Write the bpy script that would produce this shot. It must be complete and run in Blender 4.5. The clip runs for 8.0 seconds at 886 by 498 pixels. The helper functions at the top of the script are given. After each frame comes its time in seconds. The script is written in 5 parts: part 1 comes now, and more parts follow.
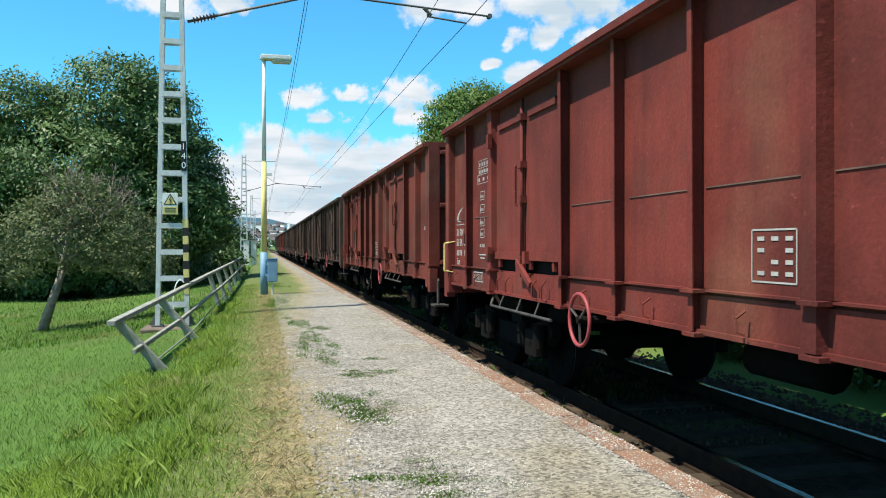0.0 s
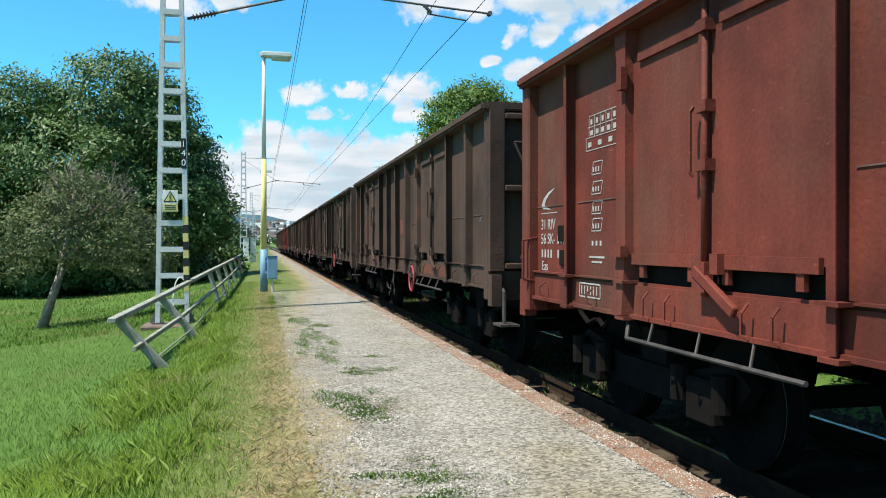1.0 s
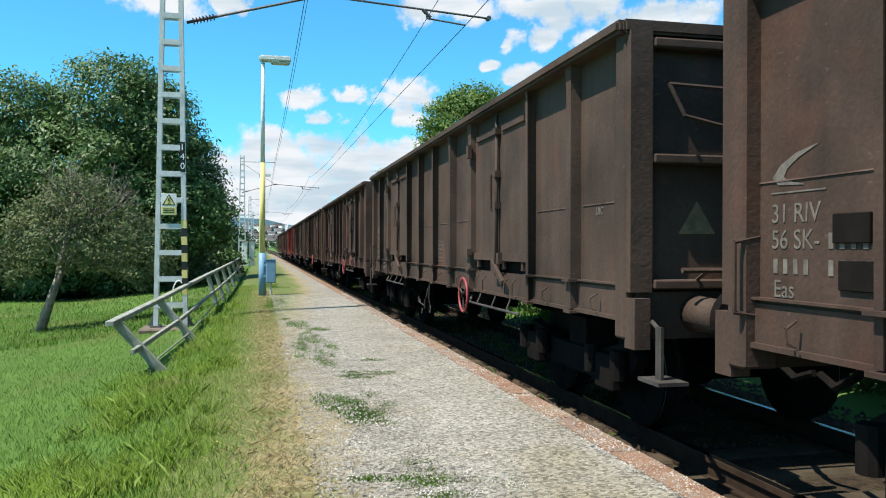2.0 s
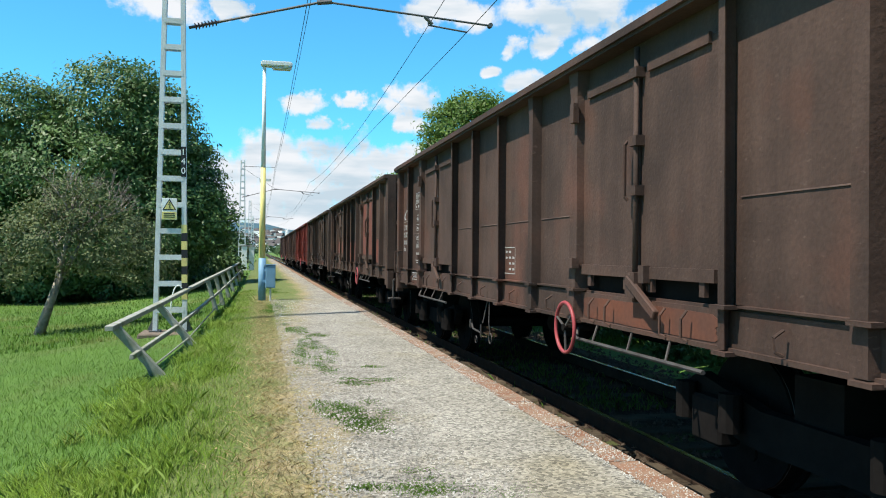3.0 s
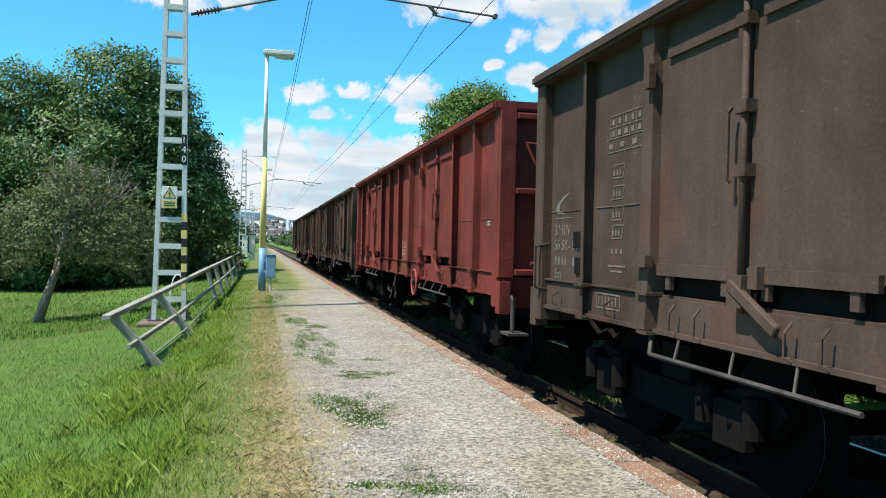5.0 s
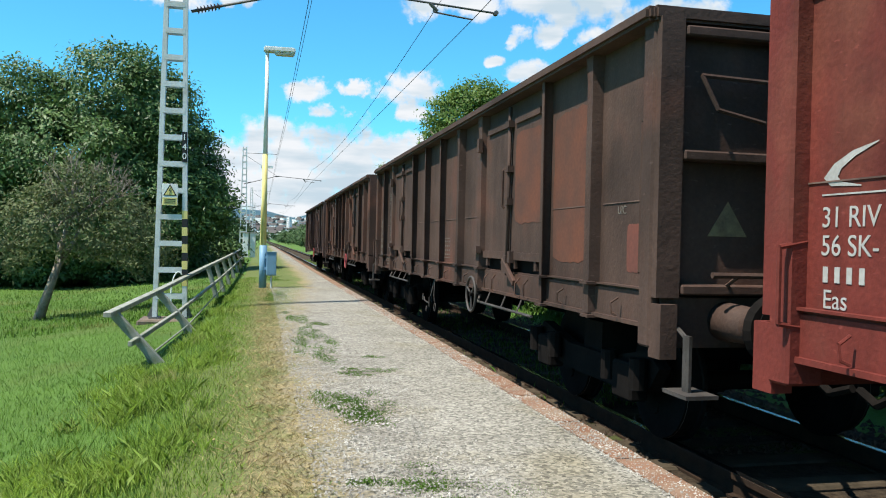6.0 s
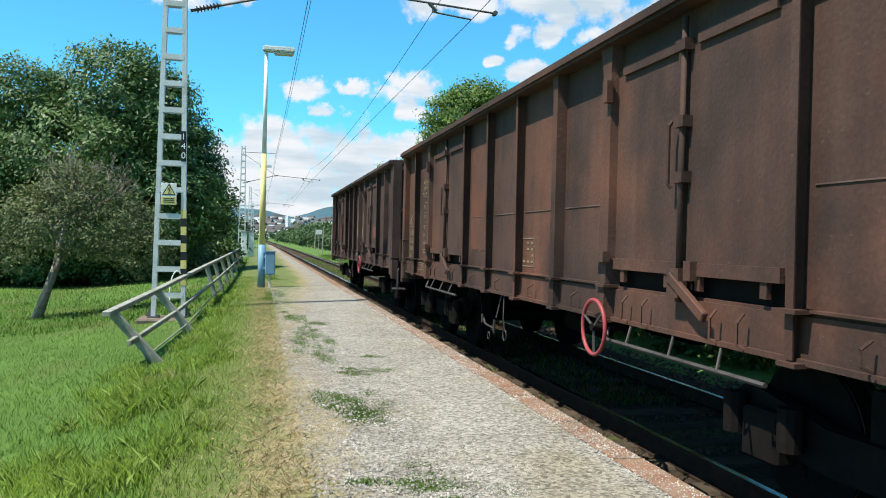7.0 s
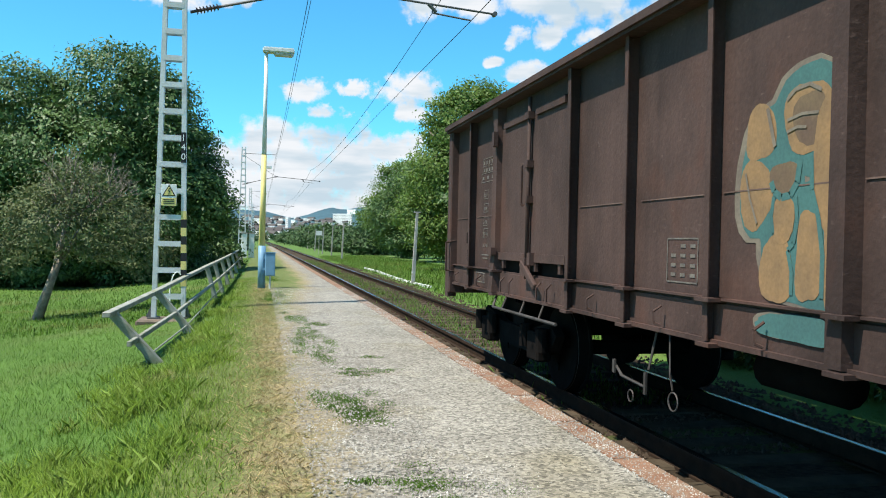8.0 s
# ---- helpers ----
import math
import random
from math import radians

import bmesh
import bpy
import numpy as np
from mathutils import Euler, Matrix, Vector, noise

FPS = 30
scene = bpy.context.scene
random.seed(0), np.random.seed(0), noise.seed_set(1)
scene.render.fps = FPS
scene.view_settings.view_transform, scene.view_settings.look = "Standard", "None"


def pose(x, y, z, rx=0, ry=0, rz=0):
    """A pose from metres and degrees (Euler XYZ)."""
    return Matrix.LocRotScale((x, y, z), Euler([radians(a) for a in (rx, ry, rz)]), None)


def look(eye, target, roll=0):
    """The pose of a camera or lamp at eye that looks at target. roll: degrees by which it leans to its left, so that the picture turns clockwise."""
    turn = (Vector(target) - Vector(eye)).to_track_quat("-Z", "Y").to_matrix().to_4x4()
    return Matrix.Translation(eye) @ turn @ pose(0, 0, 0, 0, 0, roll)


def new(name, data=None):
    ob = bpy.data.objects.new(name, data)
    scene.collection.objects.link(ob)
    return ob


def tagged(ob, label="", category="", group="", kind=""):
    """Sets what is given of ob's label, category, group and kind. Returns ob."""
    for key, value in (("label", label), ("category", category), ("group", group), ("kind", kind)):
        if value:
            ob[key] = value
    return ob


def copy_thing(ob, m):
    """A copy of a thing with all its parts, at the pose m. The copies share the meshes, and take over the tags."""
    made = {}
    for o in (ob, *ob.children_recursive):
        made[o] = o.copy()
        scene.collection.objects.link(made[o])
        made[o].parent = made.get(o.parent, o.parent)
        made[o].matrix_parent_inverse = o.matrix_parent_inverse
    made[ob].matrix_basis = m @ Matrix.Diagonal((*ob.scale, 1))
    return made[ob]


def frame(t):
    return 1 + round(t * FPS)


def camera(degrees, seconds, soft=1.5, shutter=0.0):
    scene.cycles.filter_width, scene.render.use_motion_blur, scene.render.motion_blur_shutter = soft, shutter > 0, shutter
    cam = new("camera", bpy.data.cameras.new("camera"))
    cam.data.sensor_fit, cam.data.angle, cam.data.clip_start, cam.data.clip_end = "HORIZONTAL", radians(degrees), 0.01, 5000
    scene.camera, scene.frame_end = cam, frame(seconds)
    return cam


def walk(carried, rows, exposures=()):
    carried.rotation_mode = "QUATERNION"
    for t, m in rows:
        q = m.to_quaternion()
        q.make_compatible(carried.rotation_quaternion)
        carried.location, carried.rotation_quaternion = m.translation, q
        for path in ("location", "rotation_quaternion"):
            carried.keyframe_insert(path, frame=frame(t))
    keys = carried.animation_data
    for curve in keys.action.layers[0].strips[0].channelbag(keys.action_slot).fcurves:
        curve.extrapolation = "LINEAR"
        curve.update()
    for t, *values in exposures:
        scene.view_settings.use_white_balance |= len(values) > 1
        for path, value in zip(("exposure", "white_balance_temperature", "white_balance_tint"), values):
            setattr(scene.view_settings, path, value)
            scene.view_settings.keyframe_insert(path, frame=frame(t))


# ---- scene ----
import itertools

EYE = Vector((0.0, 0.0, 1.532))
# seconds, heading to the right of the track, pitch, roll, drift of the holding arm
VIEW = [
    (0.0, 12.72, -0.20, 0.00, 0.01, -0.06, -0.02), (0.5, 12.76, -0.315, 0.02, 0.006, -0.064, -0.02),
    (1.0, 12.755, -0.40, 0.04, 0.0, -0.063, -0.014), (1.5, 12.79, -0.33, 0.06, 0.002, -0.08, -0.02),
    (3.0, 12.87, 0.32, 0.61, -0.005, -0.075, -0.004), (3.5, 12.78, 0.31, 0.74, 0.01, -0.07, 0.005),
    (4.0, 12.81, 0.28, 1.16, 0.002, 0.0, 0.004), (4.5, 12.85, 0.02, 1.37, 0.0, 0.045, 0.0),
    (6.0, 12.80, -0.44, 1.34, 0.0, 0.053, 0.0), (6.5, 12.86, -0.40, 1.46, -0.005, 0.055, 0.0),
    (7.0, 12.90, -0.47, 1.46, -0.005, 0.04, 0.005), (7.5, 12.87, -0.42, 1.45, -0.003, 0.04, 0.003),
    (8.0, 12.88, -0.40, 1.38, 0.0, 0.03, 0.0)]


def view(t, yaw, pitch, roll, dx, dy, dz):
    eye = EYE + Vector((dx, dy, dz))
    a, b = radians(yaw), radians(pitch)
    return t, look(eye, eye + 60 * Vector((math.sin(a) * math.cos(b), math.cos(a) * math.cos(b), math.sin(b))), roll)


cam = camera(57.7, 8.0, soft=1.05, shutter=0.0)
walk(cam, [view(*row) for row in VIEW])

# ---- world, sun ----
XC = 3.98                      # the track's middle
SUN_TO = Vector((0.966, 0.26, 0)) # way of the shadows on the ground
SUN_EL = 61.5
scene.view_settings.exposure = 0.8


def calc(nt, op, a, b=None, c=None):
    n = nt.nodes.new("ShaderNodeMath")
    n.operation = op
    for i, v in enumerate((a, b, c)):
        if v is None: continue
        if isinstance(v, (int, float)): n.inputs[i].default_value = v
        else: nt.links.new(v, n.inputs[i])
    return n.outputs[0]


def make_world():
    w = bpy.data.worlds.new("sky")
    scene.world = w
    w.use_nodes = True
    nt = w.node_tree
    nt.nodes.clear()
    sky = nt.nodes.new("ShaderNodeTexSky")
    sky.sky_type, sky.sun_disc = "NISHITA", False
    sky.sun_elevation = radians(SUN_EL)
    sky.sun_rotation = math.atan2(-SUN_TO.x, -SUN_TO.y)
    sky.air_density, sky.dust_density, sky.ozone_density = 1.0, 0.3, 3.0
    tc = nt.nodes.new("ShaderNodeTexCoord")
    sep = nt.nodes.new("ShaderNodeSeparateXYZ")
    nt.links.new(tc.outputs["Generated"], sep.inputs[0])
    x, y, z = sep.outputs
    az = calc(nt, "ARCTAN2", x, y)
    el = calc(nt, "ARCSINE", z)
    wob = nt.nodes.new("ShaderNodeTexNoise")
    wob.inputs["Scale"].default_value, wob.inputs["Detail"].default_value = 26.0, 9.0
    wob.inputs["Roughness"].default_value = 0.62
    nt.links.new(tc.outputs["Generated"], wob.inputs["Vector"])
    # ragged outlines: the directions are pushed about before the cloud shapes are read
    push = nt.nodes.new("ShaderNodeTexNoise")
    push.inputs["Scale"].default_value, push.inputs["Detail"].default_value = 19.0, 7.0
    push.inputs["Roughness"].default_value = 0.6
    nt.links.new(tc.outputs["Generated"], push.inputs["Vector"])
    pc = nt.nodes.new("ShaderNodeSeparateColor")
    nt.links.new(push.outputs["Color"], pc.inputs[0])
    az = calc(nt, "ADD", az, calc(nt, "MULTIPLY", calc(nt, "SUBTRACT", pc.outputs[0], 0.5), 0.085))
    el = calc(nt, "ADD", el, calc(nt, "MULTIPLY", calc(nt, "SUBTRACT", pc.outputs[1], 0.5), 0.05))
    # single fair-weather clouds: heading, height, half-width, half-height in degrees
    total = None
    for a, e, ra, re in CLOUDS:
        p = calc(nt, "DIVIDE", calc(nt, "SUBTRACT", az, radians(a)), radians(ra))
        q = calc(nt, "DIVIDE", calc(nt, "SUBTRACT", el, radians(e)), radians(re))
        d = calc(nt, "SUBTRACT", 1.0, calc(nt, "ADD", calc(nt, "MULTIPLY", p, p), calc(nt, "MULTIPLY", q, q)))
        total = d if total is None else calc(nt, "MAXIMUM", total, d)
    # the rest of the sky carries scattered clouds as well
    broad = nt.nodes.new("ShaderNodeTexNoise")
    broad.inputs["Scale"].default_value, broad.inputs["Detail"].default_value = 3.2, 6.0
    nt.links.new(tc.outputs["Generated"], broad.inputs["Vector"])
    away = calc(nt, "SUBTRACT", calc(nt, "ABSOLUTE", calc(nt, "SUBTRACT", az, radians(12))), radians(38))
    rest = calc(nt, "MINIMUM", calc(nt, "MULTIPLY", calc(nt, "SUBTRACT", broad.outputs[0], 0.55), 6.0), calc(nt, "MULTIPLY", away, 6.0))
    total = calc(nt, "MAXIMUM", total, rest)
    total = calc(nt, "MAXIMUM", total, -1.2)
    total = calc(nt, "ADD", total, calc(nt, "MULTIPLY", calc(nt, "SUBTRACT", wob.outputs[0], 0.5), 3.6))
    ramp = nt.nodes.new("ShaderNodeMapRange")
    ramp.interpolation_type = "SMOOTHSTEP"
    ramp.inputs[1].default_value, ramp.inputs[2].default_value = -0.25, 0.75
    nt.links.new(total, ramp.inputs[0])
    bg = nt.nodes.new("ShaderNodeBackground")
    tint = nt.nodes.new("ShaderNodeMix")
    tint.data_type, tint.blend_type = "RGBA", "MULTIPLY"
    tint.inputs[0].default_value = 1.0
    nt.links.new(sky.outputs[0], tint.inputs[6])
    tint.inputs[7].default_value = (*SKY_TINT, 1)
    nt.links.new(tint.outputs[2], bg.inputs[0])
    bg.inputs[1].default_value = SKY
    cloud = nt.nodes.new("ShaderNodeBackground")
    # white tops over flat blue-grey undersides, in long level streaks
    flat = nt.nodes.new("ShaderNodeMapping")
    flat.inputs["Scale"].default_value = (7.0, 7.0, 34.0)
    nt.links.new(tc.outputs["Generated"], flat.inputs[0])
    shade = nt.nodes.new("ShaderNodeTexNoise")
    shade.inputs["Scale"].default_value, shade.inputs["Detail"].default_value = 1.0, 5.0
    nt.links.new(flat.outputs[0], shade.inputs["Vector"])
    tone = nt.nodes.new("ShaderNodeMapRange")
    tone.inputs[1].default_value, tone.inputs[2].default_value = 0.38, 0.56
    nt.links.new(shade.outputs[0], tone.inputs[0])
    hue = nt.nodes.new("ShaderNodeMix")
    hue.data_type = "RGBA"
    hue.inputs[6].default_value, hue.inputs[7].default_value = (0.60, 0.73, 0.83, 1), (0.93, 0.96, 1.0, 1)
    nt.links.new(tone.outputs[0], hue.inputs[0])
    nt.links.new(hue.outputs[2], cloud.inputs[0])
    cloud.inputs[1].default_value = 0.56
    mix = nt.nodes.new("ShaderNodeMixShader")
    nt.links.new(ramp.outputs[0], mix.inputs[0])
    nt.links.new(bg.outputs[0], mix.inputs[1])
    nt.links.new(cloud.outputs[0], mix.inputs[2])
    out = nt.nodes.new("ShaderNodeOutputWorld")
    nt.links.new(mix.outputs[0], out.inputs[0])


SKY, SKY_TINT = 0.106, (0.36, 1.04, 1.22)
CLOUDS = [(3.1, 10.4, 1.7, 0.8), (6.4, 10.7, 1.2, 0.55), (4.5, 9.1, 1.3, 0.6), (10.9, 10.7, 2.0, 1.1), (9.7, 10.1, 2.0, 0.7), (10.2, 9.1, 0.95, 0.9),
          (16.0, 12.7, 0.9, 0.5), (17.6, 14.2, 1.1, 0.6), (19.8, 14.3, 1.3, 1.1), (18.5, 11.9, 1.7, 0.8), (12.6, 16.8, 3.6, 1.2), (20.8, 16.7, 5.0, 1.5),
          (-6.2, 15.9, 3.1, 1.2), (-2.2, 16.3, 1.0, 0.7), (23.3, 14.7, 1.3, 0.7), (28.0, 15.0, 4.0, 1.6),
          (-1.2, 3.6, 4.4, 4.1), (3.0, 3.9, 4.6, 4.2), (7.3, 3.7, 4.2, 3.9), (1.4, 6.7, 4.2, 1.6), (8.3, 6.5, 2.6, 1.3), (-3.3, 5.2, 2.4, 1.7), (3.0, 1.6, 16.0, 2.2)]
make_world()
sun = new("sun", bpy.data.lights.new("sun", "SUN"))
sun.data.energy, sun.data.angle, sun.data.color = 5.0, radians(0.53), (1.0, 0.95, 0.84)
e = radians(SUN_EL)
sun.matrix_world = look((0, 0, 60), Vector((0, 0, 60)) + Vector((SUN_TO.x * math.cos(e), SUN_TO.y * math.cos(e), -math.sin(e))))


# ---- materials ----
def mat(name, base, alt=None, rough=0.8, metal=0.0, scale=4.0, spec=0.3, bump=0.0, fine=60.0, spread=(0.35, 0.65), third=None, third_scale=0.7, third_at=(0.55, 0.68), island=0.0, obj_random=0.0, leaf=0.0, world=False):
    """Two-scale procedural surface: alt mixed in at 'scale', third in larger patches, grain and relief at 'fine'."""
    m = bpy.data.materials.new(name)
    m.use_nodes = True
    nt = m.node_tree
    b = nt.nodes["Principled BSDF"]
    b.inputs["Roughness"].default_value, b.inputs["Metallic"].default_value = rough, metal
    b.inputs["Specular IOR Level"].default_value = spec
    geo = nt.nodes.new("ShaderNodeTexCoord")
    co = nt.nodes.new("ShaderNodeNewGeometry").outputs["Position"] if world else geo.outputs["Object"]

    def noise_at(s, detail=5.0):
        n = nt.nodes.new("ShaderNodeTexNoise")
        n.inputs["Scale"].default_value, n.inputs["Detail"].default_value = s, detail
        nt.links.new(co, n.inputs["Vector"])
        return n.outputs[0]

    def blend(a, c, f):
        x = nt.nodes.new("ShaderNodeMix")
        x.data_type = "RGBA"
        if isinstance(a, tuple): x.inputs[6].default_value = (*a, 1)
        else: nt.links.new(a, x.inputs[6])
        if isinstance(c, tuple): x.inputs[7].default_value = (*c, 1)
        else: nt.links.new(c, x.inputs[7])
        nt.links.new(f, x.inputs[0])
        return x.outputs[2]

    def step(v, lo, hi):
        r = nt.nodes.new("ShaderNodeMapRange")
        r.inputs[1].default_value, r.inputs[2].default_value = lo, hi
        nt.links.new(v, r.inputs[0])
        return r.outputs[0]

    alt = alt or tuple(c * 0.7 for c in base)
    col = blend(base, alt, step(noise_at(scale), *spread))
    if third: col = blend(col, third, step(noise_at(third_scale, 8.0), *third_at))
    grain = noise_at(fine, 3.0)
    hsv = nt.nodes.new("ShaderNodeHueSaturation")
    nt.links.new(col, hsv.inputs["Color"])
    val = calc(nt, "ADD", 0.72, calc(nt, "MULTIPLY", grain, 0.56))
    if island:
        g = nt.nodes.new("ShaderNodeNewGeometry")
        val = calc(nt, "MULTIPLY", val, calc(nt, "ADD", 1 - island, calc(nt, "MULTIPLY", g.outputs["Random Per Island"], 2 * island)))
    if obj_random:
        o = nt.nodes.new("ShaderNodeObjectInfo")
        val = calc(nt, "MULTIPLY", val, calc(nt, "ADD", 1 - obj_random, calc(nt, "MULTIPLY", o.outputs["Random"], 2 * obj_random)))
    nt.links.new(val, hsv.inputs["Value"])
    nt.links.new(hsv.outputs[0], b.inputs["Base Color"])
    if bump:
        bp = nt.nodes.new("ShaderNodeBump")
        bp.inputs["Strength"].default_value, bp.inputs["Distance"].default_value = 0.8, bump
        nt.links.new(calc(nt, "ADD", grain, calc(nt, "MULTIPLY", noise_at(fine * 0.2), 0.8)), bp.inputs["Height"])
        nt.links.new(bp.outputs[0], b.inputs["Normal"])
    if leaf:
        tr = nt.nodes.new("ShaderNodeBsdfTranslucent")
        nt.links.new(hsv.outputs[0], tr.inputs[0])
        mx = nt.nodes.new("ShaderNodeMixShader")
        mx.inputs[0].default_value = leaf
        nt.links.new(b.outputs[0], mx.inputs[1])
        nt.links.new(tr.outputs[0], mx.inputs[2])
        nt.links.new(mx.outputs[0], nt.nodes["Material Output"].inputs[0])
    return m


def plain(name, base, rough=0.6, metal=0.0, **kw):
    return mat(name, base, tuple(c * 0.82 for c in base), rough, metal, **kw)


def verge_blend(m):
    """Gravel that turns into dry and then green turf away from the track, with a ragged border."""
    nt = m.node_tree
    b = nt.nodes["Principled BSDF"]
    src = b.inputs["Base Color"].links[0].from_socket
    tc = nt.nodes.new("ShaderNodeTexCoord")
    sep = nt.nodes.new("ShaderNodeSeparateXYZ")
    nt.links.new(tc.outputs["Object"], sep.inputs[0])

    def rag(s, amp):
        n = nt.nodes.new("ShaderNodeTexNoise")
        n.inputs["Scale"].default_value, n.inputs["Detail"].default_value = s, 8.0
        nt.links.new(tc.outputs["Object"], n.inputs["Vector"])
        return calc(nt, "MULTIPLY", calc(nt, "SUBTRACT", n.outputs[0], 0.5), amp)
    grit = nt.nodes.new("ShaderNodeTexVoronoi")
    grit.inputs["Scale"].default_value = 52.0
    nt.links.new(tc.outputs["Object"], grit.inputs["Vector"])
    h = nt.nodes.new("ShaderNodeHueSaturation")
    nt.links.new(src, h.inputs["Color"])
    sp = nt.nodes.new("ShaderNodeSeparateColor")
    nt.links.new(grit.outputs["Color"], sp.inputs[0])
    nt.links.new(calc(nt, "ADD", 0.42, calc(nt, "MULTIPLY", sp.outputs[0], 1.16)), h.inputs["Value"])
    col = h.outputs[0]
    for edge, soft, amp, s, c1 in ((0.42, 0.22, 1.3, 1.6, (0.235, 0.185, 0.098)), (0.16, 0.2, 1.5, 2.3, (0.095, 0.118, 0.030))):
        far = calc(nt, "MINIMUM", calc(nt, "MAXIMUM", calc(nt, "MULTIPLY", calc(nt, "SUBTRACT", sep.outputs[1], 12.0), 0.085), 0.0), 1.15)
        v = calc(nt, "ADD", calc(nt, "SUBTRACT", sep.outputs[0], far), calc(nt, "ADD", rag(s, amp), rag(s * 11, 1.0)))
        r = nt.nodes.new("ShaderNodeMapRange")
        r.inputs[1].default_value, r.inputs[2].default_value = edge + soft, edge - soft
        nt.links.new(v, r.inputs[0])
        x = nt.nodes.new("ShaderNodeMix")
        x.data_type = "RGBA"
        nt.links.new(r.outputs[0], x.inputs[0]); nt.links.new(col, x.inputs[6])
        h2 = nt.nodes.new("ShaderNodeHueSaturation")
        h2.inputs["Color"].default_value = (*c1, 1)
        nt.links.new(calc(nt, "ADD", 1.0, rag(38, 2.4)), h2.inputs["Value"])
        nt.links.new(h2.outputs[0], x.inputs[7])
        col = x.outputs[2]
    nt.links.new(col, b.inputs["Base Color"])


GRASS_SOIL = mat("meadow_soil", (0.0780, 0.1480, 0.0210), (0.0600, 0.1180, 0.0165), 0.95, scale=0.5, fine=40, bump=0.03, third=(0.1100, 0.1400, 0.0340), third_scale=0.25, third_at=(0.5, 0.75))
GRAVEL = mat("platform_gravel", (0.2295, 0.2125, 0.1785), (0.1827, 0.1675, 0.1377), 0.95, scale=1.3, fine=75, bump=0.005, third=(0.1700, 0.1487, 0.1020), third_scale=0.9, third_at=(0.5, 0.68))
verge_blend(GRAVEL)
KERB = mat("kerb_concrete", (0.225, 0.128, 0.084), (0.170, 0.086, 0.053), 0.95, scale=2.0, fine=50, bump=0.015, third=(0.225, 0.158, 0.112), third_scale=5.5, third_at=(0.42, 0.66), world=True, spec=0.1)
BALLAST = mat("ballast", (0.050, 0.037, 0.025), (0.026, 0.020, 0.015), 0.95, scale=14, fine=26, bump=0.05, third=(0.06, 0.075, 0.024), third_scale=0.7, third_at=(0.5, 0.66), spec=0.05)
STONE = mat("ballast_stone", (0.076, 0.056, 0.040), (0.044, 0.033, 0.025), 0.9, scale=9, island=0.4, spec=0.05)
RAIL_SIDE = mat("rusty_rail", (0.042, 0.027, 0.018), (0.028, 0.019, 0.014), 0.95, 0.0, spec=0.05, scale=8, fine=80)
RAIL_TOP = plain("worn_rail_head", (0.55, 0.56, 0.6), 0.22, 1.0)
SLEEPER = mat("sleeper_concrete", (0.078, 0.06, 0.042), (0.05, 0.04, 0.028), 0.95, scale=5, fine=60, obj_random=0.2, spec=0.05)
WHITE_STEEL = mat("silver_paint", (0.60, 0.61, 0.60), (0.50, 0.50, 0.49), 0.5, 0.0, scale=3, fine=50, third=(0.38, 0.36, 0.33), third_scale=2.0, third_at=(0.6, 0.75))
YELLOW = mat("yellow_paint", (0.68, 0.57, 0.20), (0.58, 0.47, 0.18), 0.5, scale=4)
BLACK = plain("black_paint", (0.02, 0.02, 0.022), 0.6)
WHITE = mat("white_paint", (0.75, 0.75, 0.72), (0.62, 0.62, 0.58), 0.55, scale=5)
BLUE = mat("pale_blue_paint", (0.17, 0.31, 0.44), (0.14, 0.26, 0.37), 0.5, scale=5, third=(0.3, 0.3, 0.28), third_scale=3, third_at=(0.62, 0.75))
LAMP_GLASS = plain("milky_lamp_cover", (0.62, 0.62, 0.55), 0.35)
FENCE = mat("weathered_fence", (0.29, 0.29, 0.25), (0.20, 0.205, 0.165), 0.85, scale=6, fine=90, bump=0.004, third=(0.17, 0.18, 0.11), third_scale=3)
CONCRETE = mat("grey_concrete", (0.36, 0.34, 0.31), (0.27, 0.25, 0.22), 0.92, scale=3, fine=60, bump=0.01)
STAINED = mat("stained_concrete", (0.17, 0.13, 0.10), (0.11, 0.085, 0.065), 0.95, scale=4, fine=60, bump=0.01)
WIRE = plain("dark_wire", (0.05, 0.05, 0.05), 0.6, 0.6)
TUBE = plain("grey_tube", (0.13, 0.125, 0.12), 0.5, 0.5)
INSUL = plain("brown_insulator", (0.07, 0.05, 0.045), 0.3)
BARK = mat("bark", (0.27, 0.23, 0.18), (0.15, 0.125, 0.10), 0.95, scale=9, fine=40, bump=0.02)
LEAF_WALNUT = mat("walnut_leaves", (0.105, 0.172, 0.048), (0.056, 0.108, 0.030), 0.5, scale=0.5, island=0.28, leaf=0.25)
LEAF_PLUM = mat("grey_green_leaves", (0.145, 0.168, 0.070), (0.085, 0.102, 0.044), 0.7, scale=1.0, island=0.35, leaf=0.3)
LEAF_BRIGHT = mat("bright_leaves", (0.135, 0.205, 0.038), (0.080, 0.145, 0.028), 0.55, scale=0.4, island=0.28, leaf=0.38)
LEAF_FAR = mat("far_leaves", (0.060, 0.105, 0.034), (0.042, 0.078, 0.028), 0.7, scale=0.3, island=0.35, leaf=0.15)
TUFT = mat("tuft_blades", (0.1950, 0.3000, 0.0450), (0.1450, 0.2400, 0.0350), 0.6, scale=0.9, island=0.25, leaf=0.5, third=(0.2295, 0.2542, 0.0810), third_scale=0.8)
BLADE = mat("grass_blades", (0.1030, 0.2000, 0.0270), (0.0740, 0.1540, 0.0220), 0.6, scale=0.9, island=0.25, leaf=0.5, third=(0.1650, 0.2000, 0.0540), third_scale=0.5)
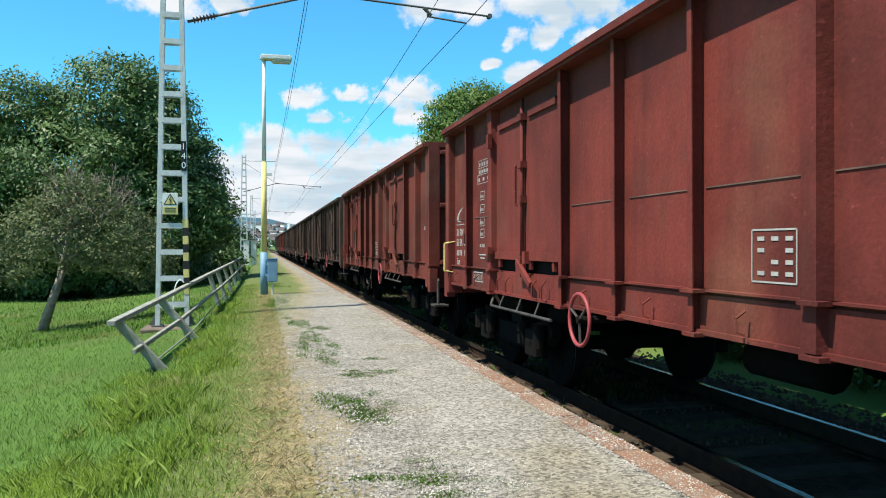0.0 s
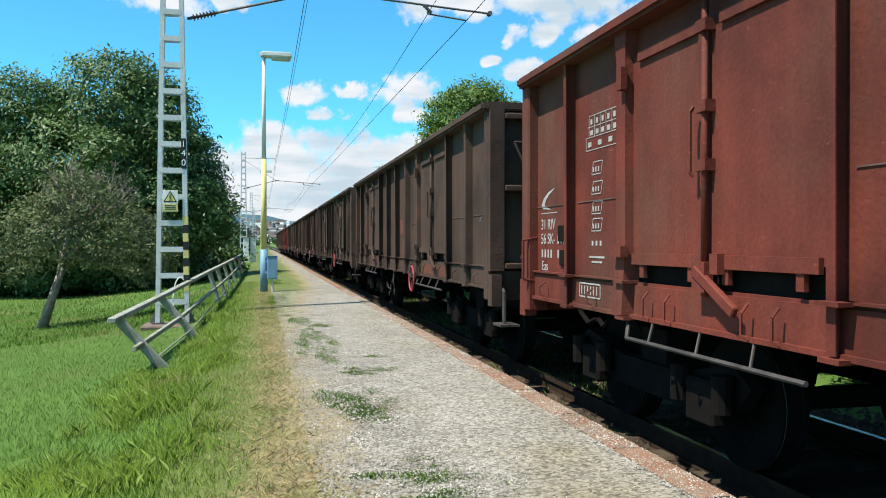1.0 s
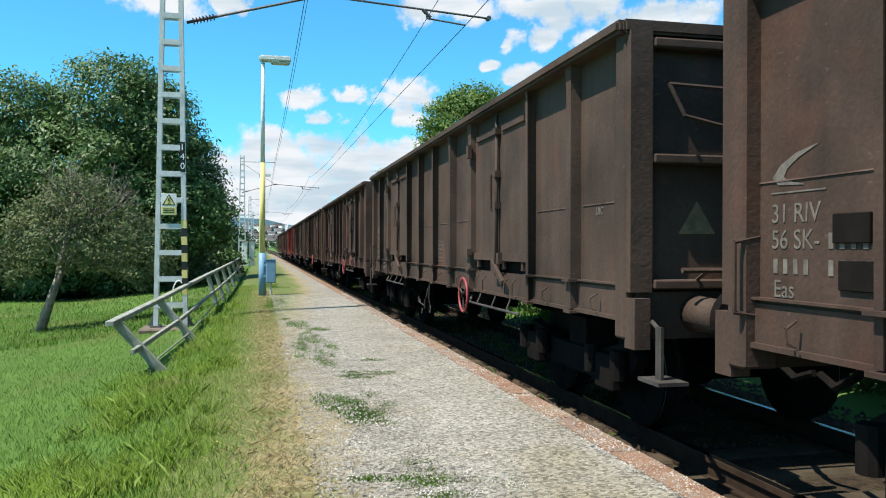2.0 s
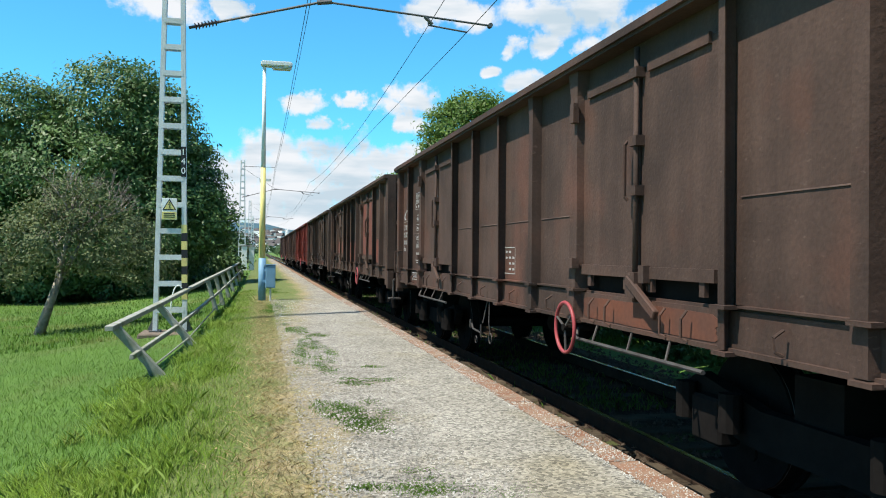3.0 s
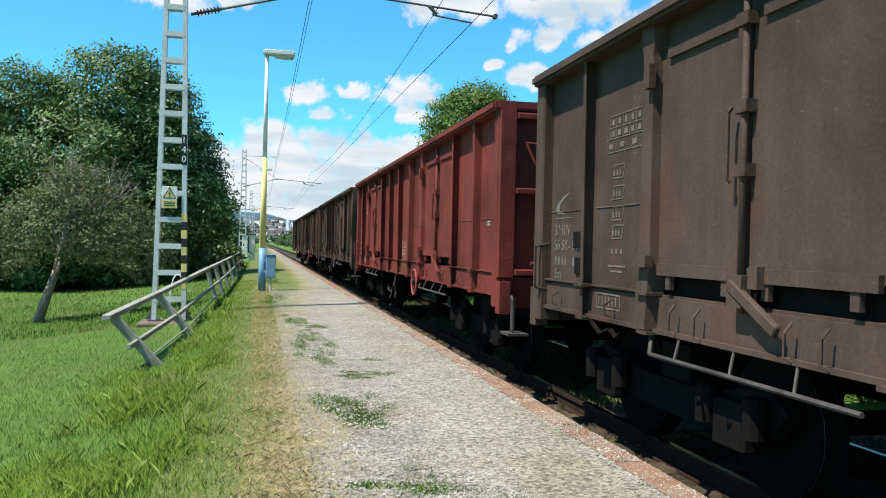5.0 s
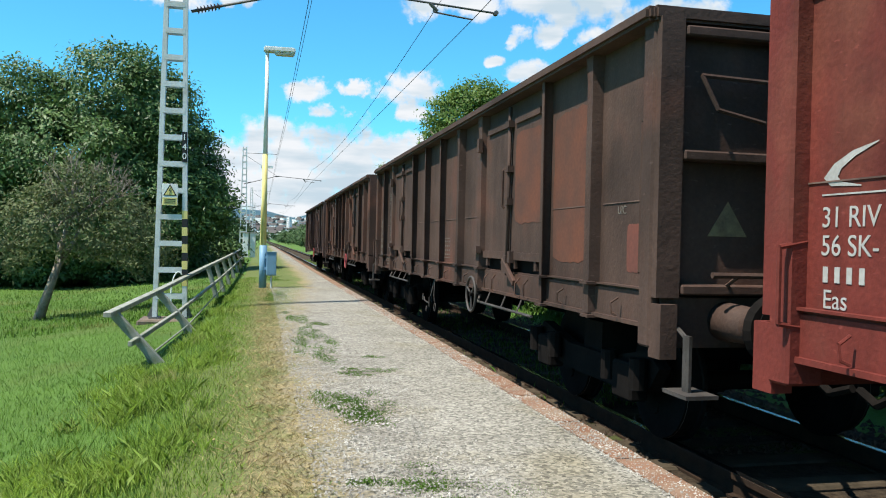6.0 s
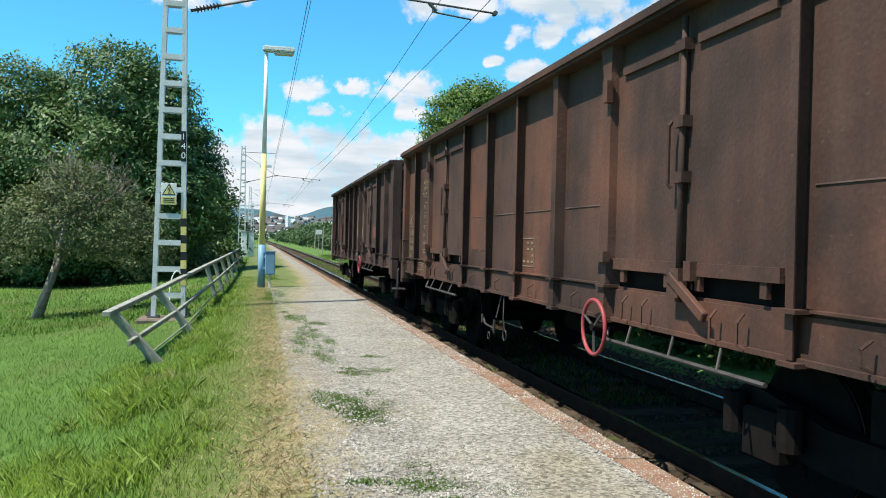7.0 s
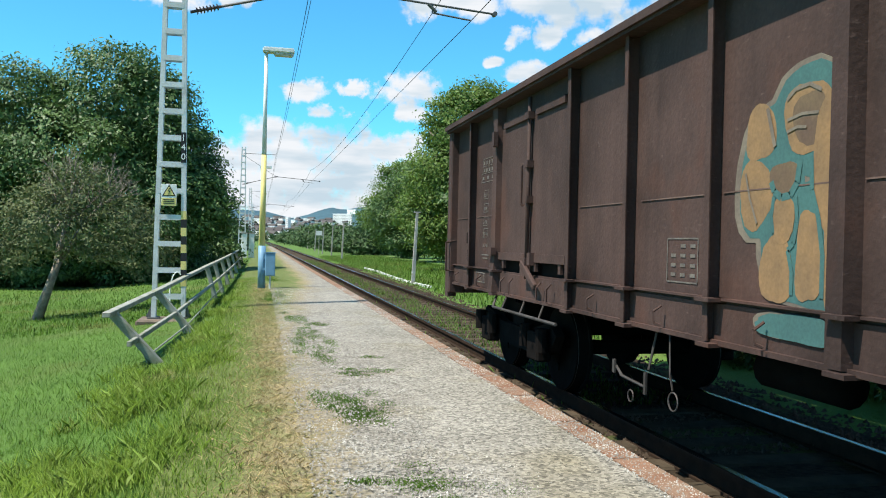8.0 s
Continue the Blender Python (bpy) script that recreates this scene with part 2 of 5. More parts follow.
STRAW = mat("dry_grass", (0.44, 0.36, 0.20), (0.30, 0.26, 0.12), 0.8, scale=1.5, island=0.35, leaf=0.45)
HILL = mat("far_wooded_hill", (0.045, 0.095, 0.12), (0.036, 0.078, 0.098), 1.0, scale=0.01, fine=0.05)
FAR_FIELD = mat("far_wood", (0.06, 0.10, 0.05), (0.045, 0.08, 0.045), 1.0, scale=0.02, fine=0.1)
HOUSE_WALL = mat("house_plaster", (0.78, 0.78, 0.76), (0.66, 0.66, 0.64), 0.9, obj_random=0.2)
ROOF = mat("house_roof", (0.0744, 0.0615, 0.0585), (0.0558, 0.0525, 0.0515), 0.9, obj_random=0.3)
PANE = plain("dark_window", (0.05, 0.06, 0.07), 0.15)


# ---- mesh helpers ----
def box(bm, x0, x1, y0, y1, z0, z1, m=None):
    v = [bm.verts.new((x, y, z)) for x in (x0, x1) for y in (y0, y1) for z in (z0, z1)]
    if m is not None:
        for q in v: q.co = m @ q.co
    for f in ((0, 1, 3, 2), (4, 6, 7, 5), (0, 4, 5, 1), (2, 3, 7, 6), (0, 2, 6, 4), (1, 5, 7, 3)):
        bm.faces.new([v[i] for i in f])
    return v


def bev(bm, w, seg=1):
    bmesh.ops.bevel(bm, geom=list(bm.edges), offset=w, segments=seg, affect="EDGES", clamp_overlap=True)
    return bm


def rod(bm, a, b, r0, r1=None, n=8, cap=True):
    a, b = Vector(a), Vector(b)
    r1 = r0 if r1 is None else r1
    q = (b - a).to_track_quat("Z", "Y")
    ring = []
    for p, r in ((a, r0), (b, r1)):
        ring.append([bm.verts.new(p + q @ Vector((r * math.cos(2 * math.pi * i / n), r * math.sin(2 * math.pi * i / n), 0))) for i in range(n)])
    for i in range(n):
        bm.faces.new((ring[0][i], ring[0][(i + 1) % n], ring[1][(i + 1) % n], ring[1][i]))
    if cap:
        bm.faces.new(ring[0][::-1])
        bm.faces.new(ring[1])


def path_rod(bm, pts, r, n=6):
    for a, b in zip(pts, pts[1:]): rod(bm, a, b, r, n=n)


def tube(bm, pts, r, n=6):
    """One bent tube through the points."""
    pts = [Vector(p) for p in pts]
    rings = []
    for i, p in enumerate(pts):
        q = (pts[min(i + 1, len(pts) - 1)] - pts[max(i - 1, 0)]).to_track_quat("Z", "Y")
        rings.append([bm.verts.new(p + q @ Vector((r * math.cos(2 * math.pi * k / n), r * math.sin(2 * math.pi * k / n), 0))) for k in range(n)])
    for a, b in zip(rings, rings[1:]):
        for k in range(n): bm.faces.new((a[k], a[(k + 1) % n], b[(k + 1) % n], b[k]))
    bm.faces.new(rings[0][::-1]); bm.faces.new(rings[-1])


def torus(bm, c, axis, R, r, n=24, k=8):
    q = Vector(axis).to_track_quat("Z", "Y")
    c = Vector(c)
    rings = []
    for i in range(n):
        a = 2 * math.pi * i / n
        d = Vector((math.cos(a), math.sin(a), 0))
        rings.append([bm.verts.new(c + q @ (d * (R + r * math.cos(2 * math.pi * j / k)) + Vector((0, 0, r * math.sin(2 * math.pi * j / k))))) for j in range(k)])
    for i in range(n):
        for j in range(k):
            bm.faces.new((rings[i][j], rings[(i + 1) % n][j], rings[(i + 1) % n][(j + 1) % k], rings[i][(j + 1) % k]))


def prism(bm, outline, x0, x1):
    """A (y, z) outline pushed along x."""
    a = [bm.verts.new((x0, y, z)) for y, z in outline]
    b = [bm.verts.new((x1, y, z)) for y, z in outline]
    bm.faces.new(a); bm.faces.new(b[::-1])
    for i in range(len(a)):
        j = (i + 1) % len(a)
        bm.faces.new((a[j], a[i], b[i], b[j]))


def mesh_of(name, bm, material, smooth=False):
    bmesh.ops.recalc_face_normals(bm, faces=list(bm.faces))
    me = bpy.data.meshes.new(name)
    bm.to_mesh(me)
    bm.free()
    me.materials.append(material)
    if smooth:
        me.polygons.foreach_set("use_smooth", [True] * len(me.polygons))
    return me


def part(name, bm, material, parent=None, label="", smooth=False):
    ob = new(name, mesh_of(name, bm, material, smooth))
    if parent is not None: ob.parent = parent
    return tagged(ob, label)


def thing(name, label, category, group="", at=(0, 0, 0), kind=""):
    ob = new(name)
    ob.location = at
    return tagged(ob, label, category, group, kind)


def quads(name, v, material, parent=None, tri=False):
    """A mesh of loose leaves from an (n, k, 3) array."""
    n, k = v.shape[:2]
    me = bpy.data.meshes.new(name)
    me.vertices.add(n * k)
    me.vertices.foreach_set("co", v.reshape(-1).astype(np.float32))
    me.loops.add(n * k)
    me.loops.foreach_set("vertex_index", np.arange(n * k, dtype=np.int32))
    me.polygons.add(n)
    me.polygons.foreach_set("loop_start", np.arange(0, n * k, k, dtype=np.int32))
    me.update(calc_edges=True)
    me.materials.append(material)
    ob = new(name, me)
    if parent is not None: ob.parent = parent
    return ob


def NB(): return bmesh.new()


# ---- ground, platform, track ----
GX = [-3000, -200, -40, -14, -7, -4, -2.2, -1.2, -0.5, -0.2, 0.3, 2.1, 2.24, 2.3, 5.7, 6.4, 9, 14, 60, 300, 3000]
GZ = [-3, -2, -1.2, -0.85, -0.62, -0.4, -0.14, 0.0, 0.135, 0.15, 0.14, 0.1, 0.0, -0.32, -0.32, -0.16, -0.05, 0.0, 0.3, 2, 6]


def gz(x, y=0.0):
    return np.interp(x, GX, GZ) + 0.05 * np.sin(x * 0.9 + 1.7) * np.sin(y * 0.31) * (np.abs(x - 2.0) > 3.2)


def make_ground():
    xs = np.unique(np.concatenate([GX, np.linspace(-14, 0, 40), np.linspace(6, 30, 20)]))
    ys = np.unique(np.concatenate([[-3000, -300, -60], np.linspace(-20, 60, 60), np.linspace(65, 200, 20), [300, 500, 1000, 3000]]))
    X, Y = np.meshgrid(xs, ys)
    Z = gz(X, Y)
    v = np.stack([X, Y, Z], -1).reshape(-1, 3)
    w, h = len(xs), len(ys)
    f = [(j * w + i, j * w + i + 1, (j + 1) * w + i + 1, (j + 1) * w + i) for j in range(h - 1) for i in range(w - 1)]
    me = bpy.data.meshes.new("ground")
    me.from_pydata(v.tolist(), [], f)
    me.materials.append(GRASS_SOIL)
    me.polygons.foreach_set("use_smooth", [True] * len(me.polygons))
    tagged(new("ground", me), "green meadow falling away from the railway platform", "ground", kind="structure")


def strip(name, material, xz, y0, y1, ny, label, category, wave=0.0):
    """A lengthwise sheet with the cross-section xz."""
    ys = np.linspace(y0, y1, ny)
    v, f = [], []
    rng = random.Random(name)
    w = len(xz)
    for y in ys:
        for i, (x, z) in enumerate(xz):
            v.append((x + (rng.uniform(-wave, wave) if i in (0, w - 1) else 0), y, z + rng.uniform(-1, 1) * 0.002))
    for j in range(ny - 1):
        for i in range(w - 1):
            f.append((j * w + i, j * w + i + 1, (j + 1) * w + i + 1, (j + 1) * w + i))
    me = bpy.data.meshes.new(name)
    me.from_pydata(v, [], f)
    me.materials.append(material)
    me.polygons.foreach_set("use_smooth", [True] * len(me.polygons))
    return tagged(new(name, me), label, category, kind="structure")


XE = 2.30
make_ground()
strip("platform", GRAVEL, [(-0.55, 0.15), (-0.25, 0.178), (0.28, 0.205), (0.7, 0.222), (1.2, 0.235), (1.7, 0.246), (2.14, 0.254)], -12, 150, 240, "pale compacted gravel railway platform with weeds", "platform", 0.06)
strip("ballast", BALLAST, [(2.32, -0.36), (2.6, -0.31), (2.9, -0.25), (3.12, -0.17), (5.1, -0.16), (5.5, -0.2), (6.2, -0.3)], -40, 700, 300, "dark brown weedy track ballast", "ballast")

edge = thing("platform_edge", "rust-stained concrete platform edge blocks beside the track", "kerb", kind="structure")
bm = NB(); box(bm, -0.09, 0.12, -0.497, 0.497, -0.5, 0.0); bev(bm, 0.012, 2)
kerb_me = mesh_of("kerb_block", bm, KERB)
rng = random.Random(3)
for i in range(150):
    k = new("kerb_block", kerb_me); k.parent = edge
    k.matrix_basis = pose(XE - 0.12 + rng.uniform(-0.006, 0.006), -9 + i, 0.263 + rng.uniform(-0.002, 0.002), rng.uniform(-0.1, 0.1), rng.uniform(-0.25, 0.25), rng.uniform(-0.2, 0.2))

track = thing("track", "single railway track with rusty rails and worn heads", "track", kind="structure")
for s in (-1, 1):
    x = XC + s * 0.75
    bm = NB()
    box(bm, x - 0.034, x + 0.034, -40, 700, -0.045, -0.003)
    box(bm, x - 0.009, x + 0.009, -40, 700, -0.145, -0.045)
    box(bm, x - 0.07, x + 0.07, -40, 700, -0.165, -0.145)
    rail = part("rail", bm, RAIL_SIDE, track, "rust-brown steel rail")
    bm = NB(); box(bm, x - 0.027, x + 0.027, -40, 700, -0.003, 0.0)
    part("rail_head", bm, RAIL_TOP, rail, "bright worn running surface")
bm = NB(); box(bm, -1.25, 1.25, -0.13, 0.13, -0.2, 0.0); bev(bm, 0.02)
sl_me = mesh_of("sleeper", bm, SLEEPER)
for i in range(220):
    k = new("sleeper", sl_me); k.parent = track
    k.matrix_basis = pose(XC, -6 + i * 0.62, -0.148, 0, 0, rng.uniform(-0.6, 0.6))


def scatter_stones(name, n, x0, x1, y0, y1, z, size, material, label):
    r = np.random.RandomState(5)
    c = np.stack([r.uniform(x0, x1, n), y0 + (y1 - y0) * r.uniform(0, 1, n) ** 1.5, np.full(n, z)], -1)
    base = np.array([[1, 0, 0], [0, 1, 0], [-1, 0, 0], [0, -1, 0], [0, 0, 1]], float)
    tri = [(0, 1, 4), (1, 2, 4), (2, 3, 4), (3, 0, 4)]
    P = base[None] * r.uniform(0.5, 1.2, (n, 5, 3)) * (size * r.uniform(0.5, 1.3, (n, 1, 1)))
    a = r.uniform(0, 6.28, n)
    ca, sa = np.cos(a)[:, None], np.sin(a)[:, None]
    P = np.stack([P[..., 0] * ca - P[..., 1] * sa, P[..., 0] * sa + P[..., 1] * ca, P[..., 2]], -1) + c[:, None]
    T = P[:, np.array(tri)].reshape(-1, 3, 3)
    ob = quads(name, T, material)
    tagged(ob, label, "stones", kind="stuff")


scatter_stones("ballast_stones", 14000, 2.4, 6.0, 6, 60, -0.17, 0.035, STONE, "loose brown ballast stones along the track")
GRIT = mat("gravel_grit", (0.40, 0.375, 0.33), (0.19, 0.17, 0.145), 0.9, scale=6, island=0.35)
scatter_stones("kerb_grit", 9000, 2.05, 2.285, 2.4, 22, 0.262, 0.008, GRIT, "pale grit strewn over the platform edge")
scatter_stones("platform_grit", 40000, 0.3, 2.30, 2.4, 22, 0.236, 0.0085, GRIT, "small loose pale stones on the platform")


# ---- grass ----
def blades(name, n, place, height, width, material, label, lean=0.5, seed=1, zfun=None):
    r = np.random.RandomState(seed)
    x, y = place(r, n)
    n = len(x)
    z = (gz(x, y) if zfun is None else zfun(x, y)) - 0.01
    h = height * r.uniform(0.45, 1.25, n)
    a = r.uniform(0, 2 * np.pi, n)
    w = width * r.uniform(0.6, 1.3, n)
    d = np.stack([np.cos(a), np.sin(a), np.zeros(n)], -1)
    b = r.uniform(0, 2 * np.pi, n)
    l = np.stack([np.cos(b), np.sin(b), np.zeros(n)], -1) * (lean * h * r.uniform(0.2, 1.2, n))[:, None]
    p = np.stack([x, y, z], -1)
    up = np.zeros((n, 3)); up[:, 2] = h
    v = np.stack([p - d * w[:, None], p + d * w[:, None], p + l * 0.45 + up * 0.65 + d * w[:, None] * 0.7, p + l + up, p + l * 0.45 + up * 0.65 - d * w[:, None] * 0.7], 1)
    ob = quads(name, v, material)
    # blades bend and shade as turf does: normals lean to the sky
    up = np.stack([r.normal(0, 0.28, n), r.normal(0, 0.28, n), np.ones(n)], -1)
    up /= np.linalg.norm(up, axis=1)[:, None]
    ob.data.normals_split_custom_set(np.repeat(up, 5, 0).astype(np.float32))
    return tagged(ob, label, "grass", kind="stuff")


def meadow(x0, x1, y0, y1, power=1.6):
    def f(r, n):
        y = y0 + (y1 - y0) * r.uniform(0, 1, n) ** power
        x = x1 - (x1 - x0) * r.uniform(0, 1, n) * np.clip(0.35 + (y - y0) / (y1 - y0), 0, 1)
        return x, y
    return f


def clumps(spots, spread):
    def f(r, n):
        c = np.repeat(np.array(spots), 12, 0)
        c[:, 0] += r.normal(0, 1, len(c)) * spread * c[:, 2]
        c[:, 1] += r.normal(0, 1, len(c)) * spread * c[:, 3]
        c = c[r.randint(0, len(c), n)]
        return c[:, 0] + r.normal(0, 0.32, n) * spread * c[:, 2], c[:, 1] + r.normal(0, 0.32, n) * spread * c[:, 3]
    return f


blades("meadow_grass", 180000, meadow(-9, -0.05, 2.6, 26, 1.9), 0.050, 0.0023, BLADE, "fresh green uncut meadow grass", 0.7, seed=2)
blades("far_meadow_grass", 50000, meadow(-26, -0.6, 16, 60, 1.2), 0.085, 0.010, BLADE, "green meadow grass under the trees", seed=3)
blades("near_meadow_grass", 30000, lambda r, n: (-0.1 - 7 * r.uniform(0, 1, n), 2.6 - 9 * r.uniform(0, 1, n) ** 1.5), 0.06, 0.004, BLADE, "fresh green uncut meadow grass", 0.3, seed=12)
blades("verge_grass", 44000, lambda r, n: (r.normal(-0.33, 0.28, n), 2.6 + 26 * r.uniform(0, 1, n) ** 1.5), 0.075, 0.0026, TUFT, "patchy green verge grass", seed=4)
blades("dry_grass", 30000, lambda r, n: (r.normal(0.2, 0.2, n), 2.6 + 22 * r.uniform(0, 1, n) ** 1.7), 0.035, 0.0021, STRAW, "dry straw grass along the gravel", 2.4, 5, lambda x, y: 0.2 + 0 * x)
tall = [(-1.0 + rng.uniform(-0.5, 0.4), 4.4 + rng.uniform(0, 5), 1, 1.3) for _ in range(9)] + [(-1.0, 5.3, 1.4, 1.4), (-0.7, 5.0, 1.4, 1.2), (-1.2, 4.7, 1.4, 1), (-0.75, 11.2, 1.2, 2), (-0.8, 13, 1, 2), (-0.7, 15.5, 1.2, 2), (-0.75, 19, 1, 2)]
blades("tall_grass", 16000, clumps(tall, 0.19), 0.13, 0.0036, TUFT, "tall grass tufts by the broken fence", 1.0, 6)
WEED_SPOTS = [(0.82, 6.0, 0.8, 1.6), (0.72, 6.7, 0.8, 1.5), (0.78, 9.6, 0.8, 3.6), (0.7, 11.2, 0.6, 3), (0.92, 4.3, 1.3, 0.7), (1.06, 3.9, 1.1, 0.7), (1.5, 4.1, 0.7, 0.4), (0.95, 8.0, 0.8, 0.5),
              (1.3, 8.1, 0.5, 0.4), (1.25, 9.0, 0.4, 0.3), (1.85, 4.7, 0.8, 0.5), (1.72, 8.2, 0.6, 0.5), (1.85, 11.2, 1.0, 1.5), (1.7, 12.7, 0.8, 1.2), (0.62, 13.5, 0.7, 3), (0.9, 12.6, 0.6, 1), (2.05, 7.4, 0.4, 0.8),
              (0.35, 19, 1.2, 6), (0.45, 27, 1.5, 8), (0.5, 36, 2, 8), (1.55, 24, 1.4, 3), (1.9, 28, 1.0, 6)]
blades("platform_weeds", 56000, clumps(WEED_SPOTS, 0.17), 0.022, 0.0030, BLADE, "low weeds growing through the platform gravel", 1.6, 7, lambda x, y: 0.228 + 0 * x)
blades("track_weeds", 6000, lambda r, n: (XC + r.normal(0, 0.35, n), 8 + 60 * r.uniform(0, 1, n) ** 1.4), 0.10, 0.008, BLADE, "green weeds between the rails", 0.8, 8, lambda x, y: -0.16 + 0 * x)
blades("far_side_grass", 30000, lambda r, n: (r.uniform(6.0, 12, n), 14 + 70 * r.uniform(0, 1, n) ** 1.3), 0.2, 0.012, BLADE, "bright green grass beyond the track", 0.6, 9)


# ---- trees ----
def limbs(bm, base, top, r, rng, depth=3, spread=0.9):
    base, top = Vector(base), Vector(top)
    rod(bm, base, top, r, r * 0.6, n=7)
    if depth == 0: return
    L = (top - base).length
    for _ in range(3):
        d = (top - base).normalized() + Vector((rng.uniform(-1, 1), rng.uniform(-1, 1), rng.uniform(-0.2, 0.7))) * spread
        limbs(bm, top - (top - base) * rng.uniform(0, 0.25), top + d.normalized() * L * rng.uniform(0.42, 0.66), r * 0.55, rng, depth - 1, spread)


def crown_leaves(blobs, n, size, seed, inner=0.55, droop=0.3, clump=26, clump_r=0.34):
    """Leaves in small sprays over the skin of several lobes."""
    r = np.random.RandomState(seed)
    blobs = [list(b) for b in blobs]
    for b in list(blobs):
        for _ in range(5):
            d = r.normal(0, 1, 3); d /= np.linalg.norm(d)
            k = r.uniform(0.2, 0.34)
            blobs.append([b[0] + d[0] * b[3] * 0.86, b[1] + d[1] * b[4] * 0.86, b[2] + d[2] * b[5] * 0.86, b[3] * k, b[4] * k, b[5] * k])
    blobs = np.array(blobs, float)
    area = blobs[:, 3] * blobs[:, 4] + blobs[:, 4] * blobs[:, 5]
    nc = max(1, n // clump)
    k = r.choice(len(blobs), nc, p=area / area.sum())
    d = r.normal(0, 1, (nc, 3)); d /= np.linalg.norm(d, axis=1)[:, None]
    rad = np.maximum(inner, 1 - np.abs(r.normal(0, 0.16, nc))) * (1 + 0.10 * np.sin(5 * d[:, 0] + k) * np.cos(6 * d[:, 2]))
    c = blobs[k, :3] + d * blobs[k, 3:6] * rad[:, None]
    ci = np.repeat(c, clump, 0); di = np.repeat(d, clump, 0)
    m = len(ci)
    p = ci + r.normal(0, clump_r, (m, 3)) * np.array([1, 1, 0.5])
    nrm = di * 0.9 + np.repeat(r.normal(0, 0.35, (nc, 3)), clump, 0) + r.normal(0, 0.38, (m, 3)) + np.array([0, 0, 0.45]); nrm /= np.linalg.norm(nrm, axis=1)[:, None]
    t = np.cross(nrm, r.normal(0, 1, (m, 3))); t /= np.linalg.norm(t, axis=1)[:, None]
    t[:, 2] -= droop; t /= np.linalg.norm(t, axis=1)[:, None]
    s = np.cross(nrm, t)
    L = size * r.uniform(0.6, 1.3, m)[:, None]
    return np.stack([p - t * L, p + s * L * 0.42, p + t * L, p - s * L * 0.42], 1)


def tree(name, label, at, trunk_top, r, blobs, n, leaf, size, seed, depth=3, group="trees", lean=None, clump=26, clump_r=0.34):
    x, y = at
    z = float(gz(x, y))
    ob = thing(name, label, "tree", group, (x, y, z))
    rng = random.Random(seed)
    bm = NB()
    limbs(bm, (0, 0, -0.1), trunk_top, r, rng, depth)
    part("trunk", bm, BARK, ob, "rough brown bark", smooth=True)
    quads("crown", crown_leaves(blobs, n, size, seed, clump=clump, clump_r=clump_r), leaf, ob)
    return ob


tree("plum_tree", "small leaning tree with thin grey-green crown on the meadow", (-5.05, 20.4), (0.45, 0.2, 1.45), 0.13,
     [(0.9, 0.2, 2.35, 1.55, 1.4, 1.0), (0.0, -0.1, 2.2, 1.1, 1.1, 0.9), (1.9, 0.4, 2.0, 1.1, 1.2, 0.8), (0.7, 0, 3.1, 0.9, 0.9, 0.6), (2.3, 0.3, 1.5, 0.7, 0.8, 0.6), (-0.6, 0, 1.6, 0.6, 0.7, 0.5)], 11000, LEAF_PLUM, 0.052, 11, 6, clump=12, clump_r=0.13)
tree("walnut_tree", "large dark green walnut tree with a dense uneven crown", (-6.5, 37), (0.2, 0, 3.2), 0.35,
     [(0.3, 0, 8.0, 2.5, 2.8, 2.4), (1.9, 0, 7.3, 1.9, 2.4, 2.1), (-3.4, 0, 7.3, 1.9, 2.4, 2.0), (2.9, 0, 5.3, 1.8, 2.2, 1.9), (3.8, 0, 3.6, 1.5, 2.0, 1.6), (-1.0, -1.0, 5.0, 3.6, 3.0, 2.4), (-4.2, -0.5, 4.2, 3.2, 3.0, 2.4), (1.5, -1.0, 3.2, 3.3, 3.0, 2.2), (-2.0, 0, 2.4, 4.4, 3.0, 1.7), (-3.2, 0.5, 0.9, 3.6, 2.4, 1.0), (1.2, 0.5, 0.9, 3.4, 2.4, 1.0)], 185000, LEAF_WALNUT, 0.10, 12, 4, clump=34, clump_r=0.30)
tree("walnut_tree", "tall dark green walnut tree at the meadow's edge", (-13.8, 37.5), (-0.2, 0, 3), 0.32,
     [(0, 0, 4.6, 3.4, 3.4, 2.2), (2.5, -0.5, 4.2, 3.0, 3.2, 2.2), (-2.5, 0, 3.2, 3.4, 3.2, 2.2), (0.6, -1, 2.6, 4.0, 3.0, 1.9), (1.2, 0, 6.0, 1.6, 1.6, 1.0), (1.5, 0.5, 0.9, 3.8, 2.4, 1.0)], 76000, LEAF_WALNUT, 0.10, 13, 3, clump=34, clump_r=0.30)
tree("hedge_tree", "dark round-headed tree beside the meadow fence", (-4.6, 43), (0.1, 0, 2.0), 0.2,
     [(0, 0, 3.8, 1.7, 2.0, 2.0), (0.6, 0, 2.4, 1.6, 2.0, 1.6), (-0.8, 0, 2.2, 1.8, 2.0, 1.6), (0.1, 0, 5.3, 1.1, 1.2, 1.0)], 40000, LEAF_WALNUT, 0.095, 14, 3, clump_r=0.24)
for i, (x, y, s) in enumerate([(-6.2, 43, 1.0), (-10.5, 42, 1.2), (-14.5, 43, 1.2), (-3.6, 47, 0.75)]):
    tree("bush", "dense dark bush behind the walnut trees", (x, y), (0, 0, 1.0 * s), 0.12, [(0, 0, 1.5 * s, 2.4 * s, 1.8 * s, 1.5 * s), (1.6 * s, 0, 1.0 * s, 1.8 * s, 1.5 * s, 1.2 * s), (-1.6 * s, 0, 1.0 * s, 1.8 * s, 1.5 * s, 1.2 * s)], 9000, LEAF_WALNUT, 0.16, 130 + i, 2, clump_r=0.4)
